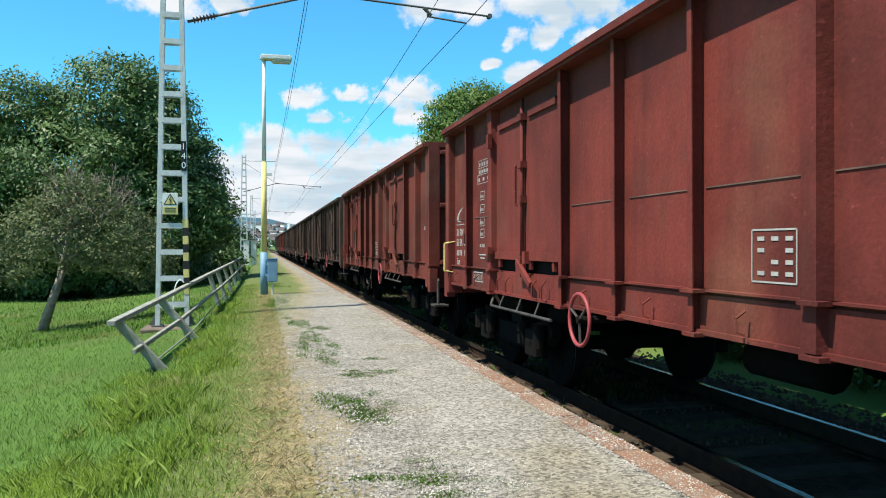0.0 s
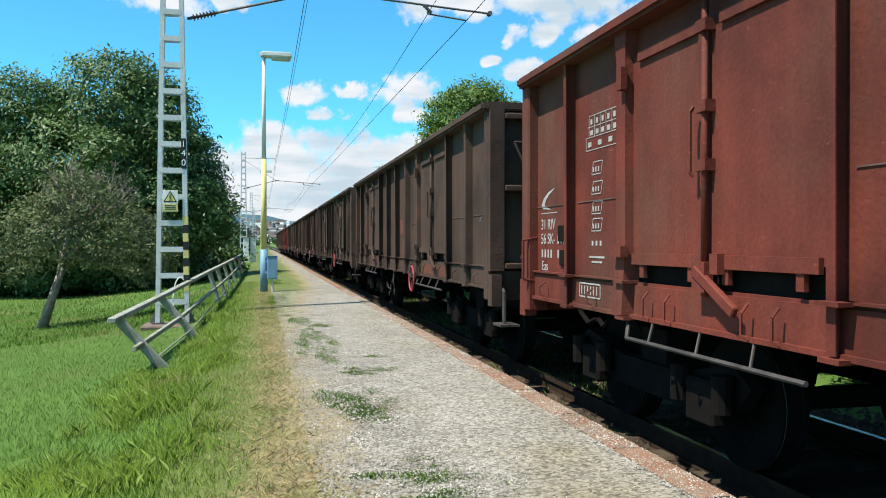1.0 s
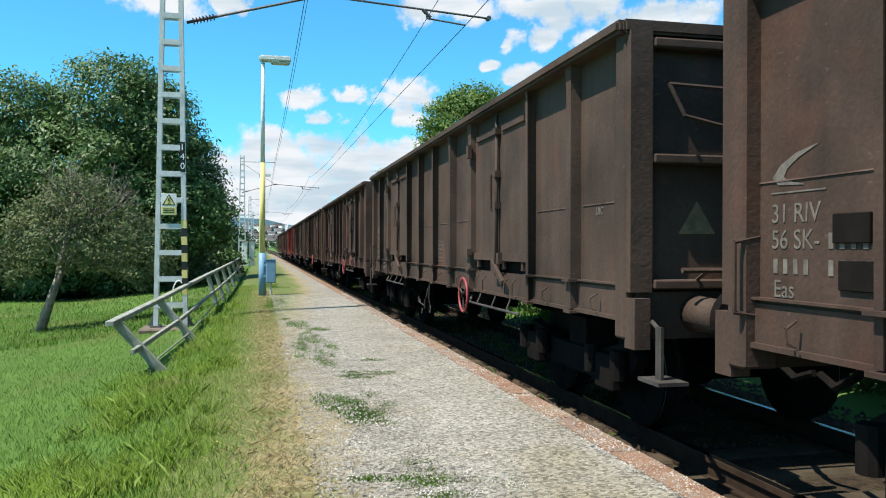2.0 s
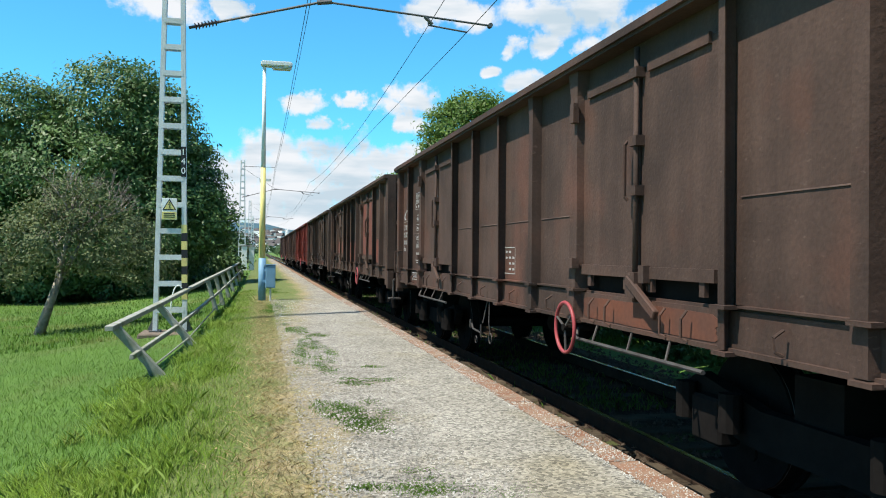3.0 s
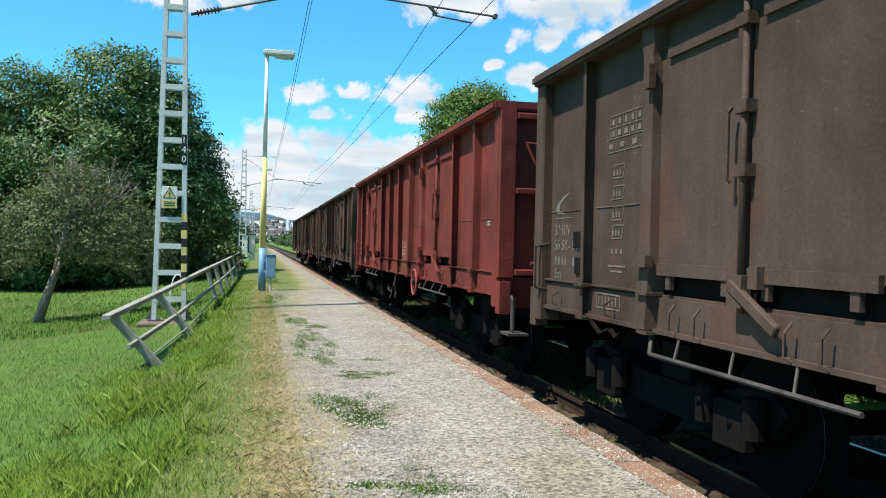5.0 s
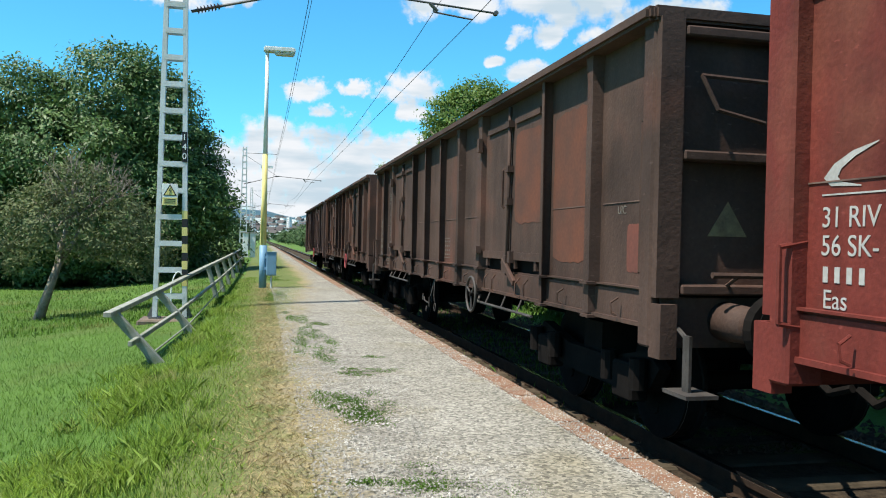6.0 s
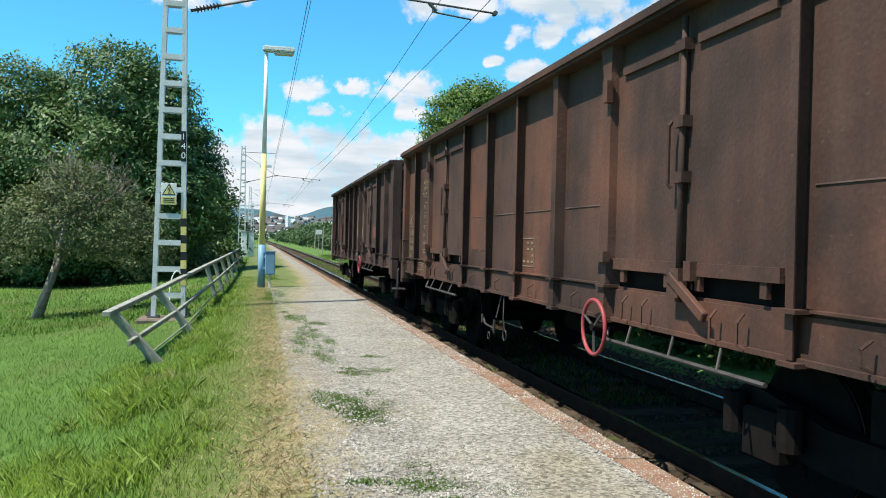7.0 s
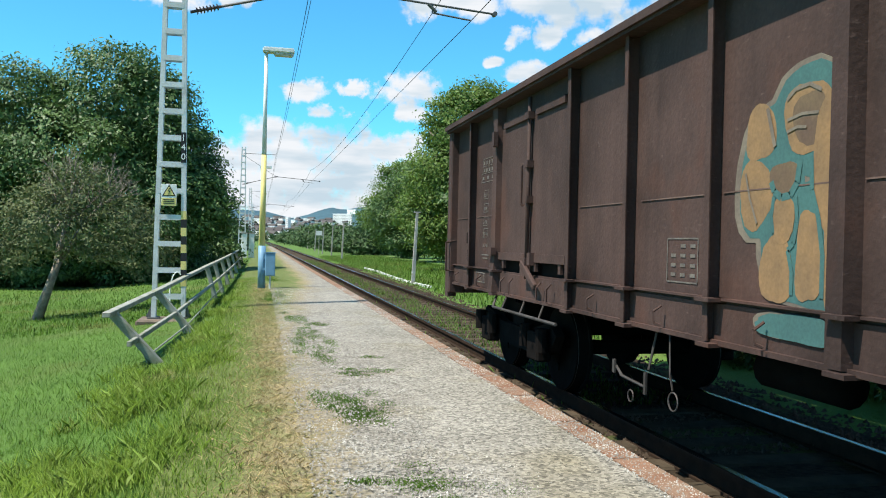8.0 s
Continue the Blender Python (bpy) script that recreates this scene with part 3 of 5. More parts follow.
for i, (x, y, s) in enumerate([(-4.6, 72, 1.0), (-6.5, 88, 1.3), (-3.9, 110, 1.1), (-9, 120, 1.5)]):
    tree("bush", "green bushes behind the meadow", (x, y), (0, 0, 1.0 * s), 0.12, [(0, 0, 2.1 * s, 2.1 * s, 2.2 * s, 1.8 * s), (1.2 * s, 0, 1.4 * s, 1.6 * s, 1.6 * s, 1.3 * s), (-1.3 * s, 0, 1.5 * s, 1.6 * s, 1.6 * s, 1.4 * s)], 7000, LEAF_FAR, 0.22, 30 + i, 2, clump_r=0.5)
tree("lime_tree", "tall bright green tree beyond the track", (11.5, 44), (0, 0, 3.4), 0.3,
     [(0, 0, 8.1, 2.5, 2.6, 2.2), (-0.8, 0, 5.2, 2.8, 2.8, 2.4), (1.6, 0, 5.6, 2.8, 2.8, 2.6), (-0.6, 0, 3.0, 2.9, 2.8, 2.0), (2.4, 0, 3.0, 2.8, 2.8, 2.0), (0.4, 0, 9.9, 1.4, 1.4, 1.0), (2.6, 0, 8.2, 1.8, 1.8, 1.4)], 90000, LEAF_BRIGHT, 0.11, 41, 4, "trees beyond the track", clump=30, clump_r=0.32)
for i, (x, y, s) in enumerate([(12.4, 64, 1.12), (13.7, 78, 1.3), (13.2, 55, 1.15), (13.6, 42, 1.25), (17.5, 38, 1.2), (21, 34, 1.2), (14.5, 33, 0.8), (25, 30, 1.2), (30, 24, 1.1)]):
    tree("lime_tree", "green tree in the row beyond the track", (x, y), (0, 0, 2.2 * s), 0.22,
         [(0, 0, 5.2 * s, 2.2 * s, 2.3 * s, 1.9 * s), (-1.2 * s, 0, 3.4 * s, 2.2 * s, 2.2 * s, 1.8 * s), (1.3 * s, 0, 3.5 * s, 2.3 * s, 2.2 * s, 1.9 * s), (0, -0.4, 1.9 * s, 2.5 * s, 2.3 * s, 1.5 * s), (0.3, 0, 6.6 * s, 1.2 * s, 1.2 * s, 0.9 * s)], 42000 if i < 3 else 14000, LEAF_BRIGHT if i % 3 else LEAF_WALNUT, 0.12 if i < 3 else 0.18, 50 + i, 3, "trees beyond the track", clump=26, clump_r=0.34)
# added row behind the train, keeps the sunlit verge from showing under the wagons
for i in range(13):
    tree("shrub", "low dark green bush added to screen the bright verge under the wagons", (7.25 + 0.2 * math.sin(2.3 * i), -1.5 + 1.75 * i), (0, 0, 0.35), 0.05,
         [(0, 0, 0.5, 0.75, 1.15, 0.55), (0.4, 0.3, 0.35, 0.8, 1.0, 0.5), (0.1, -0.5, 0.3, 0.7, 0.9, 0.45)], 5200, LEAF_WALNUT, 0.06, 90 + i, 2, "shrubs beyond the track", clump=26, clump_r=0.16)
for i, (x, y, s) in enumerate([(13.0, 92, 1.2), (12.2, 101, 1.0), (13.0, 112, 1.3), (12.0, 126, 1.2), (12.4, 142, 1.4), (12.0, 162, 1.4), (13, 186, 1.7), (12.5, 215, 1.7), (12.5, 250, 1.8), (12, 330, 1.9), (-9, 300, 1.7), (18, 300, 1.4), (28, 280, 1.6), (-8, 420, 1.6), (14, 460, 1.6), (26, 430, 1.7)]):
    tree("bush", "green bushes along the line", (x, y), (0, 0, 1.0 * s), 0.12, [(0, 0, 1.6 * s, 1.9 * s, 2.0 * s, 1.5 * s), (1.2 * s, 0, 1.1 * s, 1.6 * s, 1.6 * s, 1.1 * s), (-1.3 * s, 0, 1.1 * s, 1.6 * s, 1.6 * s, 1.1 * s)], 4200, LEAF_FAR, 0.2 * s, 70 + i, 2, "bushes along the line", clump_r=0.45 * s)


# ---- distance ----
def ridge(name, y, x0, x1, base, heights, material, seed, label):
    r = random.Random(seed)
    n = 160
    v, f = [], []
    for i in range(n + 1):
        x = x0 + (x1 - x0) * i / n
        h = np.interp(x, *zip(*heights)) + 6 * math.sin(i * 0.9) + r.uniform(-4, 4)
        v += [(x, y - 500, base), (x, y - 200, base + h * 0.7), (x, y, base + h), (x, y + 600, base)]
    for i in range(n):
        for k in range(3):
            a = 4 * i + k
            f.append((a, a + 4, a + 5, a + 1))
    me = bpy.data.meshes.new(name)
    me.from_pydata(v, [], f)
    me.materials.append(material)
    me.polygons.foreach_set("use_smooth", [True] * len(me.polygons))
    tagged(new(name, me), label, "hill", kind="structure")


ridge("backdrop_hills", 3600, -2500, 3200, -5, [(-2500, 150), (-300, 142), (-20, 134), (60, 116), (112, 106), (200, 118), (290, 142), (430, 160), (700, 190), (1200, 210), (3200, 180)], HILL, 4, "blue-green wooded hills on the horizon")
def town_z(y): return 2.0 + max(0.0, y - 1150) * 0.055 if y < 2050 else 51.5


sx, sy = [-1800, -300, 300, 1800], [1080, 1150, 1500, 2050, 2150, 2700]
sv = [(x, y, {1080: -6, 2700: -6}.get(y, town_z(y))) for y in sy for x in sx]
sm = bpy.data.meshes.new("backdrop_slope")
sm.from_pydata(sv, [], [(j * 4 + i, j * 4 + i + 1, j * 4 + i + 5, j * 4 + i + 4) for j in range(5) for i in range(3)])
sm.materials.append(FAR_FIELD)
tagged(new("backdrop_slope", sm), "green slope on which the distant town lies", "hill", kind="structure")


def house(x, y, z, w, d, h, roof, flat=False):
    ob = thing("house", "small pale house of the distant town", "house", "houses of the far town", (x, y, z))
    ob.rotation_euler.z = radians(-46 + 9 * math.sin(x))
    bm = NB(); box(bm, -w / 2, w / 2, -d / 2, d / 2, -8, h)
    part("wall", bm, HOUSE_WALL, ob)
    bm = NB()
    if flat: box(bm, -w / 2 - 0.3, w / 2 + 0.3, -d / 2 - 0.3, d / 2 + 0.3, h, h + 0.6)
    else:
        prism(bm, [(-d / 2 - 0.4, h), (d / 2 + 0.4, h), (0, h + d * 0.42)], -w / 2 - 0.4, w / 2 + 0.4)
    part("roof", bm, HOUSE_WALL if flat else ROOF, ob)
    bm = NB()
    k = max(2, int(w / 3))
    for i in range(k):
        for s in range(max(1, int(h / 3))):
            cx = -w / 2 + (i + 0.5) * w / k
            box(bm, cx - 0.6, cx + 0.6, -d / 2 - 0.05, -d / 2 + 0.1, 1 + 3 * s, 2.4 + 3 * s)
    tagged(part("window_row", bm, PANE, ob), kind="stuff")


rng = random.Random(21)
for i in range(170):
    y = rng.uniform(1150, 2000)
    x = y * math.tan(radians(rng.uniform(-1.5, 6.5)))
    house(x, y, town_z(y), rng.uniform(10, 21), rng.uniform(8, 11), rng.uniform(5, 9), 0, rng.random() < 0.35)
house(176, 1700, town_z(1700), 52, 20, 26, 0, True)
house(196, 1720, town_z(1720), 22, 20, 35, 0, True)
house(44, 1300, town_z(1300), 6, 6, 26, 0, True)
r = random.Random(8)
for i in range(46):
    y = r.uniform(560, 1700)
    x = y * math.tan(radians(r.uniform(-2.5, 7.5)))
    s = r.uniform(2.2, 3.8)
    tree("far_tree", "dark green tree among the distant houses", (x, y), (0, 0, 1.0 * s), 0.3, [(0, 0, 1.4 * s, 1.9 * s, 2.0 * s, 1.3 * s), (1.4 * s, 0, 1.0 * s, 1.5 * s, 1.5 * s, 1.0 * s)], 700, LEAF_FAR, 0.9, 200 + i, 1, "trees of the far town", clump=12, clump_r=1.2).location.z = town_z(y) if y > 1150 else float(gz(x, y))


# ---- overhead line ----
def lattice_mast(at, full, label):
    x, y, z = at
    ob = thing("catenary_mast", label, "mast", "overhead line masts", at)
    H = 8.7
    half = lambda h: 0.272 - 0.0165 * h
    for s in (-1, 1):
        bm = NB()
        v = box(bm, -0.042, 0.042, -0.09, 0.09, 0, H)
        for q in v: q.co.x += s * half(q.co.z)
        part("leg", bm, WHITE_STEEL, ob)
        bm = NB(); box(bm, s * half(0) - 0.1, s * half(0) + 0.1, -0.14, 0.14, 0.0, 0.03)
        for dy in (-0.05, 0.05):
            prism_bm = [(s * (half(0) + 0.14), 0.03), (s * half(0.35), 0.38), (s * half(0), 0.03)]
            a = [bm.verts.new((px, dy - 0.006, pz)) for px, pz in prism_bm]; b = [bm.verts.new((px, dy + 0.006, pz)) for px, pz in prism_bm]
            bm.faces.new(a); bm.faces.new(b[::-1])
            for i in range(3): bm.faces.new((a[i], b[i], b[(i + 1) % 3], a[(i + 1) % 3]))
        part("foot_plate", bm, TUBE, ob, "dark grimy steel foot")
    zr = 0.42
    while zr < H:
        for dy in (-0.088, 0.088):
            bm = NB(); w = half(zr); box(bm, -w, w, dy - 0.005, dy + 0.005, zr - 0.05, zr + 0.05)
            part("batten", bm, WHITE_STEEL, ob)
        zr += 0.505
    if full:
        for k in range(9):
            z0 = 0.62 + k * 0.16
            bm = NB()
            v = box(bm, -0.049, 0.049, -0.095, 0.095, z0, z0 + 0.16)
            for q in v: q.co.x += half(q.co.z)
            part("hazard_band", bm, YELLOW if k % 2 == 0 else BLACK, ob, "yellow and black painted band")
        bm = NB()
        v = box(bm, -0.047, 0.047, -0.096, -0.092, 2.98, 3.56)
        for q in v: q.co.x += half(q.co.z)
        part("number_panel", bm, BLACK, ob, "black panel for the mast digits")
        for ch, zc in (("1", 3.40), ("4", 3.22), ("0", 3.04)):
            t = text_mesh(ch, 0.17, WHITE)
            t.parent = ob
            t.matrix_basis = Matrix.Translation((half(zc) - 0.05, -0.1, zc)) @ Matrix.Rotation(radians(90), 4, "X")
        # warning board
        bm = NB(); box(bm, -0.17, 0.11, -0.125, -0.115, 2.15, 2.56); bev(bm, 0.003)
        board = part("warning_board", bm, WHITE, ob, "white and yellow high-voltage warning board")
        bm = NB(); box(bm, -0.165, 0.105, -0.129, -0.1255, 2.155, 2.30)
        part("caption_field", bm, YELLOW, board)
        for zz in (2.19, 2.225, 2.26):
            bm = NB(); box(bm, -0.13, 0.07, -0.132, -0.1292, zz, zz + 0.014)
            part("caption_bar", bm, BLACK, board)
        bm = NB()
        for (s, m2, yy) in ((0.125, BLACK, -0.1285), (0.095, YELLOW, -0.131)):
            bm = NB()
            p = [(-0.03 - s, 2.335 + (0.125 - s) * 0.55), (-0.03 + s, 2.335 + (0.125 - s) * 0.55), (-0.03, 2.335 + (0.125 - s) * 0.55 + s * 1.75)]
            a = [bm.verts.new((px, yy, pz)) for px, pz in p]; b = [bm.verts.new((px, yy + 0.002, pz)) for px, pz in p]
            bm.faces.new(a); bm.faces.new(b[::-1])
            for i in range(3): bm.faces.new((a[i], b[i], b[(i + 1) % 3], a[(i + 1) % 3]))
            part("triangle", bm, m2, board)
        bm = NB()
        path_rod(bm, [(-0.02, -0.133, 2.49), (-0.05, -0.133, 2.43), (-0.015, -0.133, 2.43), (-0.04, -0.133, 2.36)], 0.006, 4)
        part("bolt_sign", bm, BLACK, board)
        bm = NB()
        pts = [(0.16 - 0.13 * math.sin(a), -0.2, 0.45 + 0.45 * math.cos(a)) for a in np.linspace(-0.5, 2.6, 12)]
        tube(bm, pts, 0.014)
        part("earth_cable", bm, WHITE, ob, "pale earthing cable")
    bm = NB(); box(bm, -0.55, 0.55, -0.42, 0.42, -0.6, 0.0); bev(bm, 0.03)
    part("foundation", bm, STAINED, ob, "brown-stained concrete foundation")
    return ob


def text_mesh(s, size, material, depth=0.001):
    cu = bpy.data.curves.new("lettering", "FONT")
    cu.body, cu.size, cu.extrude = s, size, depth
    tmp = bpy.data.objects.new("lettering", cu)
    me = bpy.data.meshes.new_from_object(tmp)
    bpy.data.objects.remove(tmp)
    me.materials.clear(); me.materials.append(material)
    return new("lettering", me)


MY = 16.2
lattice_mast((-1.66, MY, -0.03), True, "silver-painted steel lattice mast with a warning board")
lattice_mast((-1.35, 66, 0.1), False, "distant silver lattice mast of the overhead line")
lattice_mast((-1.35, 118, 0.1), False, "distant silver lattice mast of the overhead line")
lattice_mast((-1.35, 170, 0.1), False, "distant silver lattice mast of the overhead line")


def cantilever(y, near):
    ob = thing("cantilever", "dark overhead-line cantilever with ribbed insulator", "cantilever", "cantilevers", (0, y, 0))
    r = 0.026
    bm = NB(); path_rod(bm, [(-0.818, 0, 6.007), (1.206, 0, 6.563)], r, 8)
    part("stay_tube", bm, TUBE, ob)
    bm = NB(); path_rod(bm, [(1.206, 0, 6.563), (4.697, 0, 6.332)], r * 0.85, 8)
    part("registration_tube", bm, TUBE, ob)
    bm = NB(); path_rod(bm, [(1.206, 0, 6.563), (-1.384, 0, 8.209)], 0.014, 6)
    part("top_stay", bm, TUBE, ob)
    bm = NB(); rod(bm, (1.069, 0, 6.531), (1.363, 0, 6.573), 0.05, n=8)
    part("clamp", bm, TUBE, ob)
    bm = NB()
    a, b = Vector((-1.384, 0, 5.850)), Vector((-0.818, 0, 6.007))
    rod(bm, a, b, 0.03, n=8)
    for i in range(7):
        p = a + (b - a) * (0.2 + i * 0.11)
        rod(bm, p, p + (b - a) * 0.05, 0.075, 0.05, n=12)
    part("insulator", bm, INSUL, ob, "dark brown ribbed insulator")
    bm = NB(); path_rod(bm, [(3.355, 0, 6.416), (3.355, 0, 6.248), (4.173, -0.02, 6.154)], 0.018, 6); rod(bm, (3.271, 0, 6.416), (3.439, 0, 6.269), 0.035, n=6)
    part("steady_arm", bm, TUBE, ob)
    bm = NB(); rod(bm, (4.676, -0.06, 6.332), (4.676, 0.06, 6.332), 0.05, n=8); path_rod(bm, [(-1.384, 0, 8.314), (1.174, 0, 8.314)], 0.02, 6)
    part("end_fitting", bm, TUBE, ob)


for y in (MY, 66, 118, 170): cantilever(y, y < 20)


def line(name, label, pts, r):
    bm = NB()
    path_rod(bm, pts, r, 5)
    tagged(part(name, bm, WIRE), label, "wire", "overhead wires")


def sagged(x, z, sag, ys, stag=0.0):
    out = []
    for i, (a, b) in enumerate(zip(ys, ys[1:])):
        for k in range(12):
            s = k / 12
            out.append((x + stag * ((-1) ** i) * (1 - 2 * s), a + (b - a) * s, z - sag * 4 * s * (1 - s)))
    return out


YS = (-36, MY, 66, 118, 170, 222, 300)
line("contact_wire", "thin dark contact wire over the track", sagged(XC + 0.05, 6.14, 0.0, YS, -0.13), 0.008)
line("messenger_wire", "sagging dark messenger wire over the track", sagged(XC - 0.05, 7.2, 0.7, YS), 0.008)
line("feeder_wire", "dark feeder cable on the platform side", sagged(1.16, 8.25, 0.3, YS), 0.010)
line("feeder_wire", "second dark feeder cable on the platform side", sagged(1.24, 8.27, 0.34, YS), 0.008)


# ---- platform lamp and box ----
def platform_lamp(x, y, z):
    ob = thing("street_lamp", "tall platform lamp, pale blue foot, yellow and white pole", "lamp", "platform lamps", (x, y, z))
    bm = NB(); rod(bm, (0, 0, 0), (0, 0, 1.15), 0.10, 0.10, n=14)
    part("pole_foot", bm, BLUE, ob, "pale blue painted foot", True)
    bm = NB(); rod(bm, (0, 0, 1.15), (0, 0, 3.6), 0.075, 0.068, n=14)
    part("lower_pole", bm, YELLOW, ob, "yellow painted pole", True)
    bm = NB(); rod(bm, (0, 0, 3.6), (0, 0, 6.35), 0.06, 0.045, n=14)
    part("upper_pole", bm, WHITE, ob, "white painted pole", True)
    bm = NB(); v = box(bm, -0.10, 0.74, -0.16, 0.16, 6.36, 6.50); bev(bm, 0.03, 2)
    part("lamp_head", bm, WHITE, ob, "flat white lamp housing")
    bm = NB(); box(bm, 0.2, 0.72, -0.13, 0.13, 6.29, 6.37); bev(bm, 0.03, 2)
    part("diffuser", bm, LAMP_GLASS, ob)


platform_lamp(0.08, 22.3, 0.2)
bx = thing("control_box", "pale blue electrical box on a thin steel leg", "box", at=(0.30, 22.1, 0.2))
bm = NB(); box(bm, -0.13, 0.13, -0.11, 0.11, 0.35, 0.97); bev(bm, 0.012); part("cabinet", bm, BLUE, bx)
bm = NB(); box(bm, -0.115, 0.115, -0.118, -0.112, 0.38, 0.94); bev(bm, 0.002); part("cabinet_door", bm, BLUE, bx)
bm = NB(); box(bm, -0.15, 0.15, -0.13, 0.13, 0.97, 0.985); part("lid", bm, BLUE, bx)
bm = NB(); rod(bm, (0, 0, 0), (0, 0, 0.35), 0.025, n=8); part("leg", bm, WHITE_STEEL, bx)
for z in (0.5, 0.8):
    bm = NB(); box(bm, -0.2, -0.13, -0.03, 0.03, z, z + 0.06); part("bracket", bm, BLUE, bx)
for i, y in enumerate((58, 92, 126)):
    ob = thing("street_lamp", "distant platform lamp with a yellow pole", "lamp", "platform lamps", (0.05, y, 0.2))
    bm = NB(); rod(bm, (0, 0, 0), (0, 0, 3.6), 0.08, 0.06, n=8); part("lower_pole", bm, YELLOW, ob)
    bm = NB(); rod(bm, (0, 0, 3.6), (0, 0, 6.3), 0.055, 0.045, n=8); part("upper_pole", bm, WHITE, ob)
    bm = NB(); box(bm, -0.1, 0.7, -0.15, 0.15, 6.3, 6.45); part("lamp_head", bm, WHITE, ob)
for i, (x, y) in enumerate(((-1.05, 60.0), (-0.55, 60.2))):
    ob = thing("relay_cabinet", "narrow pale relay cabinet at the platform end", "cabinet", "relay cabinets", (x, y, 0.15))
    bm = NB(); box(bm, -0.2, 0.2, -0.25, 0.25, 0, 1.75); bev(bm, 0.02); part("body", bm, WHITE, ob)
    bm = NB(); box(bm, -0.24, 0.24, -0.29, 0.29, 1.75, 1.82); part("lid", bm, CONCRETE, ob)

# ---- leaning fence ----
fence = thing("fence", "broken leaning fence of weathered grey rails", "fence")
POSTS = [(-1.12, 10.2), (-0.95, 13.0), (-0.93, 19.6), (-0.9, 22.4), (-0.88, 26), (-0.86, 30), (-0.86, 35), (-0.86, 41), (-0.87, 48)]


def plank(a, b, w, t, parent, name):
    a, b = Vector(a), Vector(b)
    d = b - a
    bm = NB()
    q = d.to_track_quat("Y", "Z").to_matrix().to_4x4()
    box(bm, -w / 2, w / 2, 0, d.length, -t / 2, t / 2)
    bev(bm, 0.006)
    for v in bm.verts: v.co = a + q @ v.co
    return part(name, bm, FENCE, parent)


LEAN = 0.55
tops = []
for i, (x, y) in enumerate(POSTS):
    g = float(gz(x, y))
    top = Vector((x - LEAN * (1.0 if i < 2 else 0.45), y, g + (0.58 if i == 0 else 0.62 if i == 1 else 0.78)))
    tops.append(top)
    plank((x + (0.14 if i < 2 else 0.03), y, g - 0.2), top, 0.11, 0.1, fence, "post")
ends = [tops[0] + (tops[0] - tops[1]) * 0.12] + tops
for a, b in zip(ends, ends[1:]):
    plank(a + Vector((0, 0, 0.03)), b + Vector((0, 0, 0.03)), 0.095, 0.06, fence, "top_rail")
mids = [Vector((x, y, float(gz(x, y)))) * 0.5 + t * 0.5 for (x, y), t in zip(POSTS, tops)]
for a, b in zip([mids[0] + (mids[0] - mids[1]) * 0.16] + mids, mids):
    if (a - b).length > 0.1: plank(a, b, 0.05, 0.06, fence, "middle_rail")
for i, ((x, y), t) in enumerate(zip(POSTS, tops)):
    g = float(gz(x, y))
    plank((x - 0.12, y + 0.2, g - 0.1), Vector((x, y, g)) * 0.5 + t * 0.5, 0.04, 0.045, fence, "brace")

lows = [Vector((x, y, float(gz(x, y)))) * 0.8 + t * 0.2 for (x, y), t in zip(POSTS, tops)]
for a, b in zip(lows[:3], lows[1:4]): plank(a, b, 0.02, 0.025, fence, "lower_rail")

# ---- posts beyond the track ----
for i, (x, y, h) in enumerate([(6.28, 33, 3.0), (7.5, 31.5, 3.0), (7.0, 70, 3.2), (7.4, 85, 3.2), (7.6, 100, 3.2), (8.0, 120, 3.2), (8.4, 145, 3.2)]):
    ob = thing("fence_post", "slim grey concrete post beyond the track", "post", "posts beyond the track", (x, y, float(gz(x, y))))
    bm = NB(); v = box(bm, -0.075, 0.075, -0.075, 0.075, -0.2, h)
    for q in v:
        if q.co.z > 1: q.co.x *= 0.7; q.co.y *= 0.7; q.co.x += 0.12
    bev(bm, 0.01)
    part("shaft", bm, CONCRETE, ob)
    bm = NB(); box(bm, -0.02, 0.26, -0.04, 0.04, h, h + 0.05); part("cap", bm, CONCRETE, ob)
for i, y in enumerate([30 + 0.9 * k for k in range(22)]):
    ob = tagged(new("marker_stone", None), "small white marker stone in the grass", "stone", "marker stones")
    ob.location = (6.35, y, float(gz(6.35, y)))
    bm = NB(); box(bm, -0.06, 0.06, -0.22, 0.22, -0.05, 0.09); bev(bm, 0.02); part("block", bm, WHITE, ob)
sg = thing("notice_sign", "small white sign on a thin post beyond the track", "sign", at=(6.6, 92, 0))
bm = NB(); rod(bm, (0, 0, -0.1), (0, 0, 2.6), 0.03, n=6); part("pole", bm, CONCRETE, sg)
bm = NB(); box(bm, -0.35, 0.35, -0.06, -0.035, 2.1, 2.6); part("board", bm, WHITE, sg)


# ---- the goods train ----
L = 13.2                     # body length; the body's rear end is at y = 0, rails at z = 0
BAYS = [L * i / 12 for i in range(13)]
XP, XR, XT = -1.335, -1.425, -1.505   # panel skin, rib face, top rail face
Z0, Z1, ZT = 0.98, 1.24, 3.15   # sill underside, floor line, top


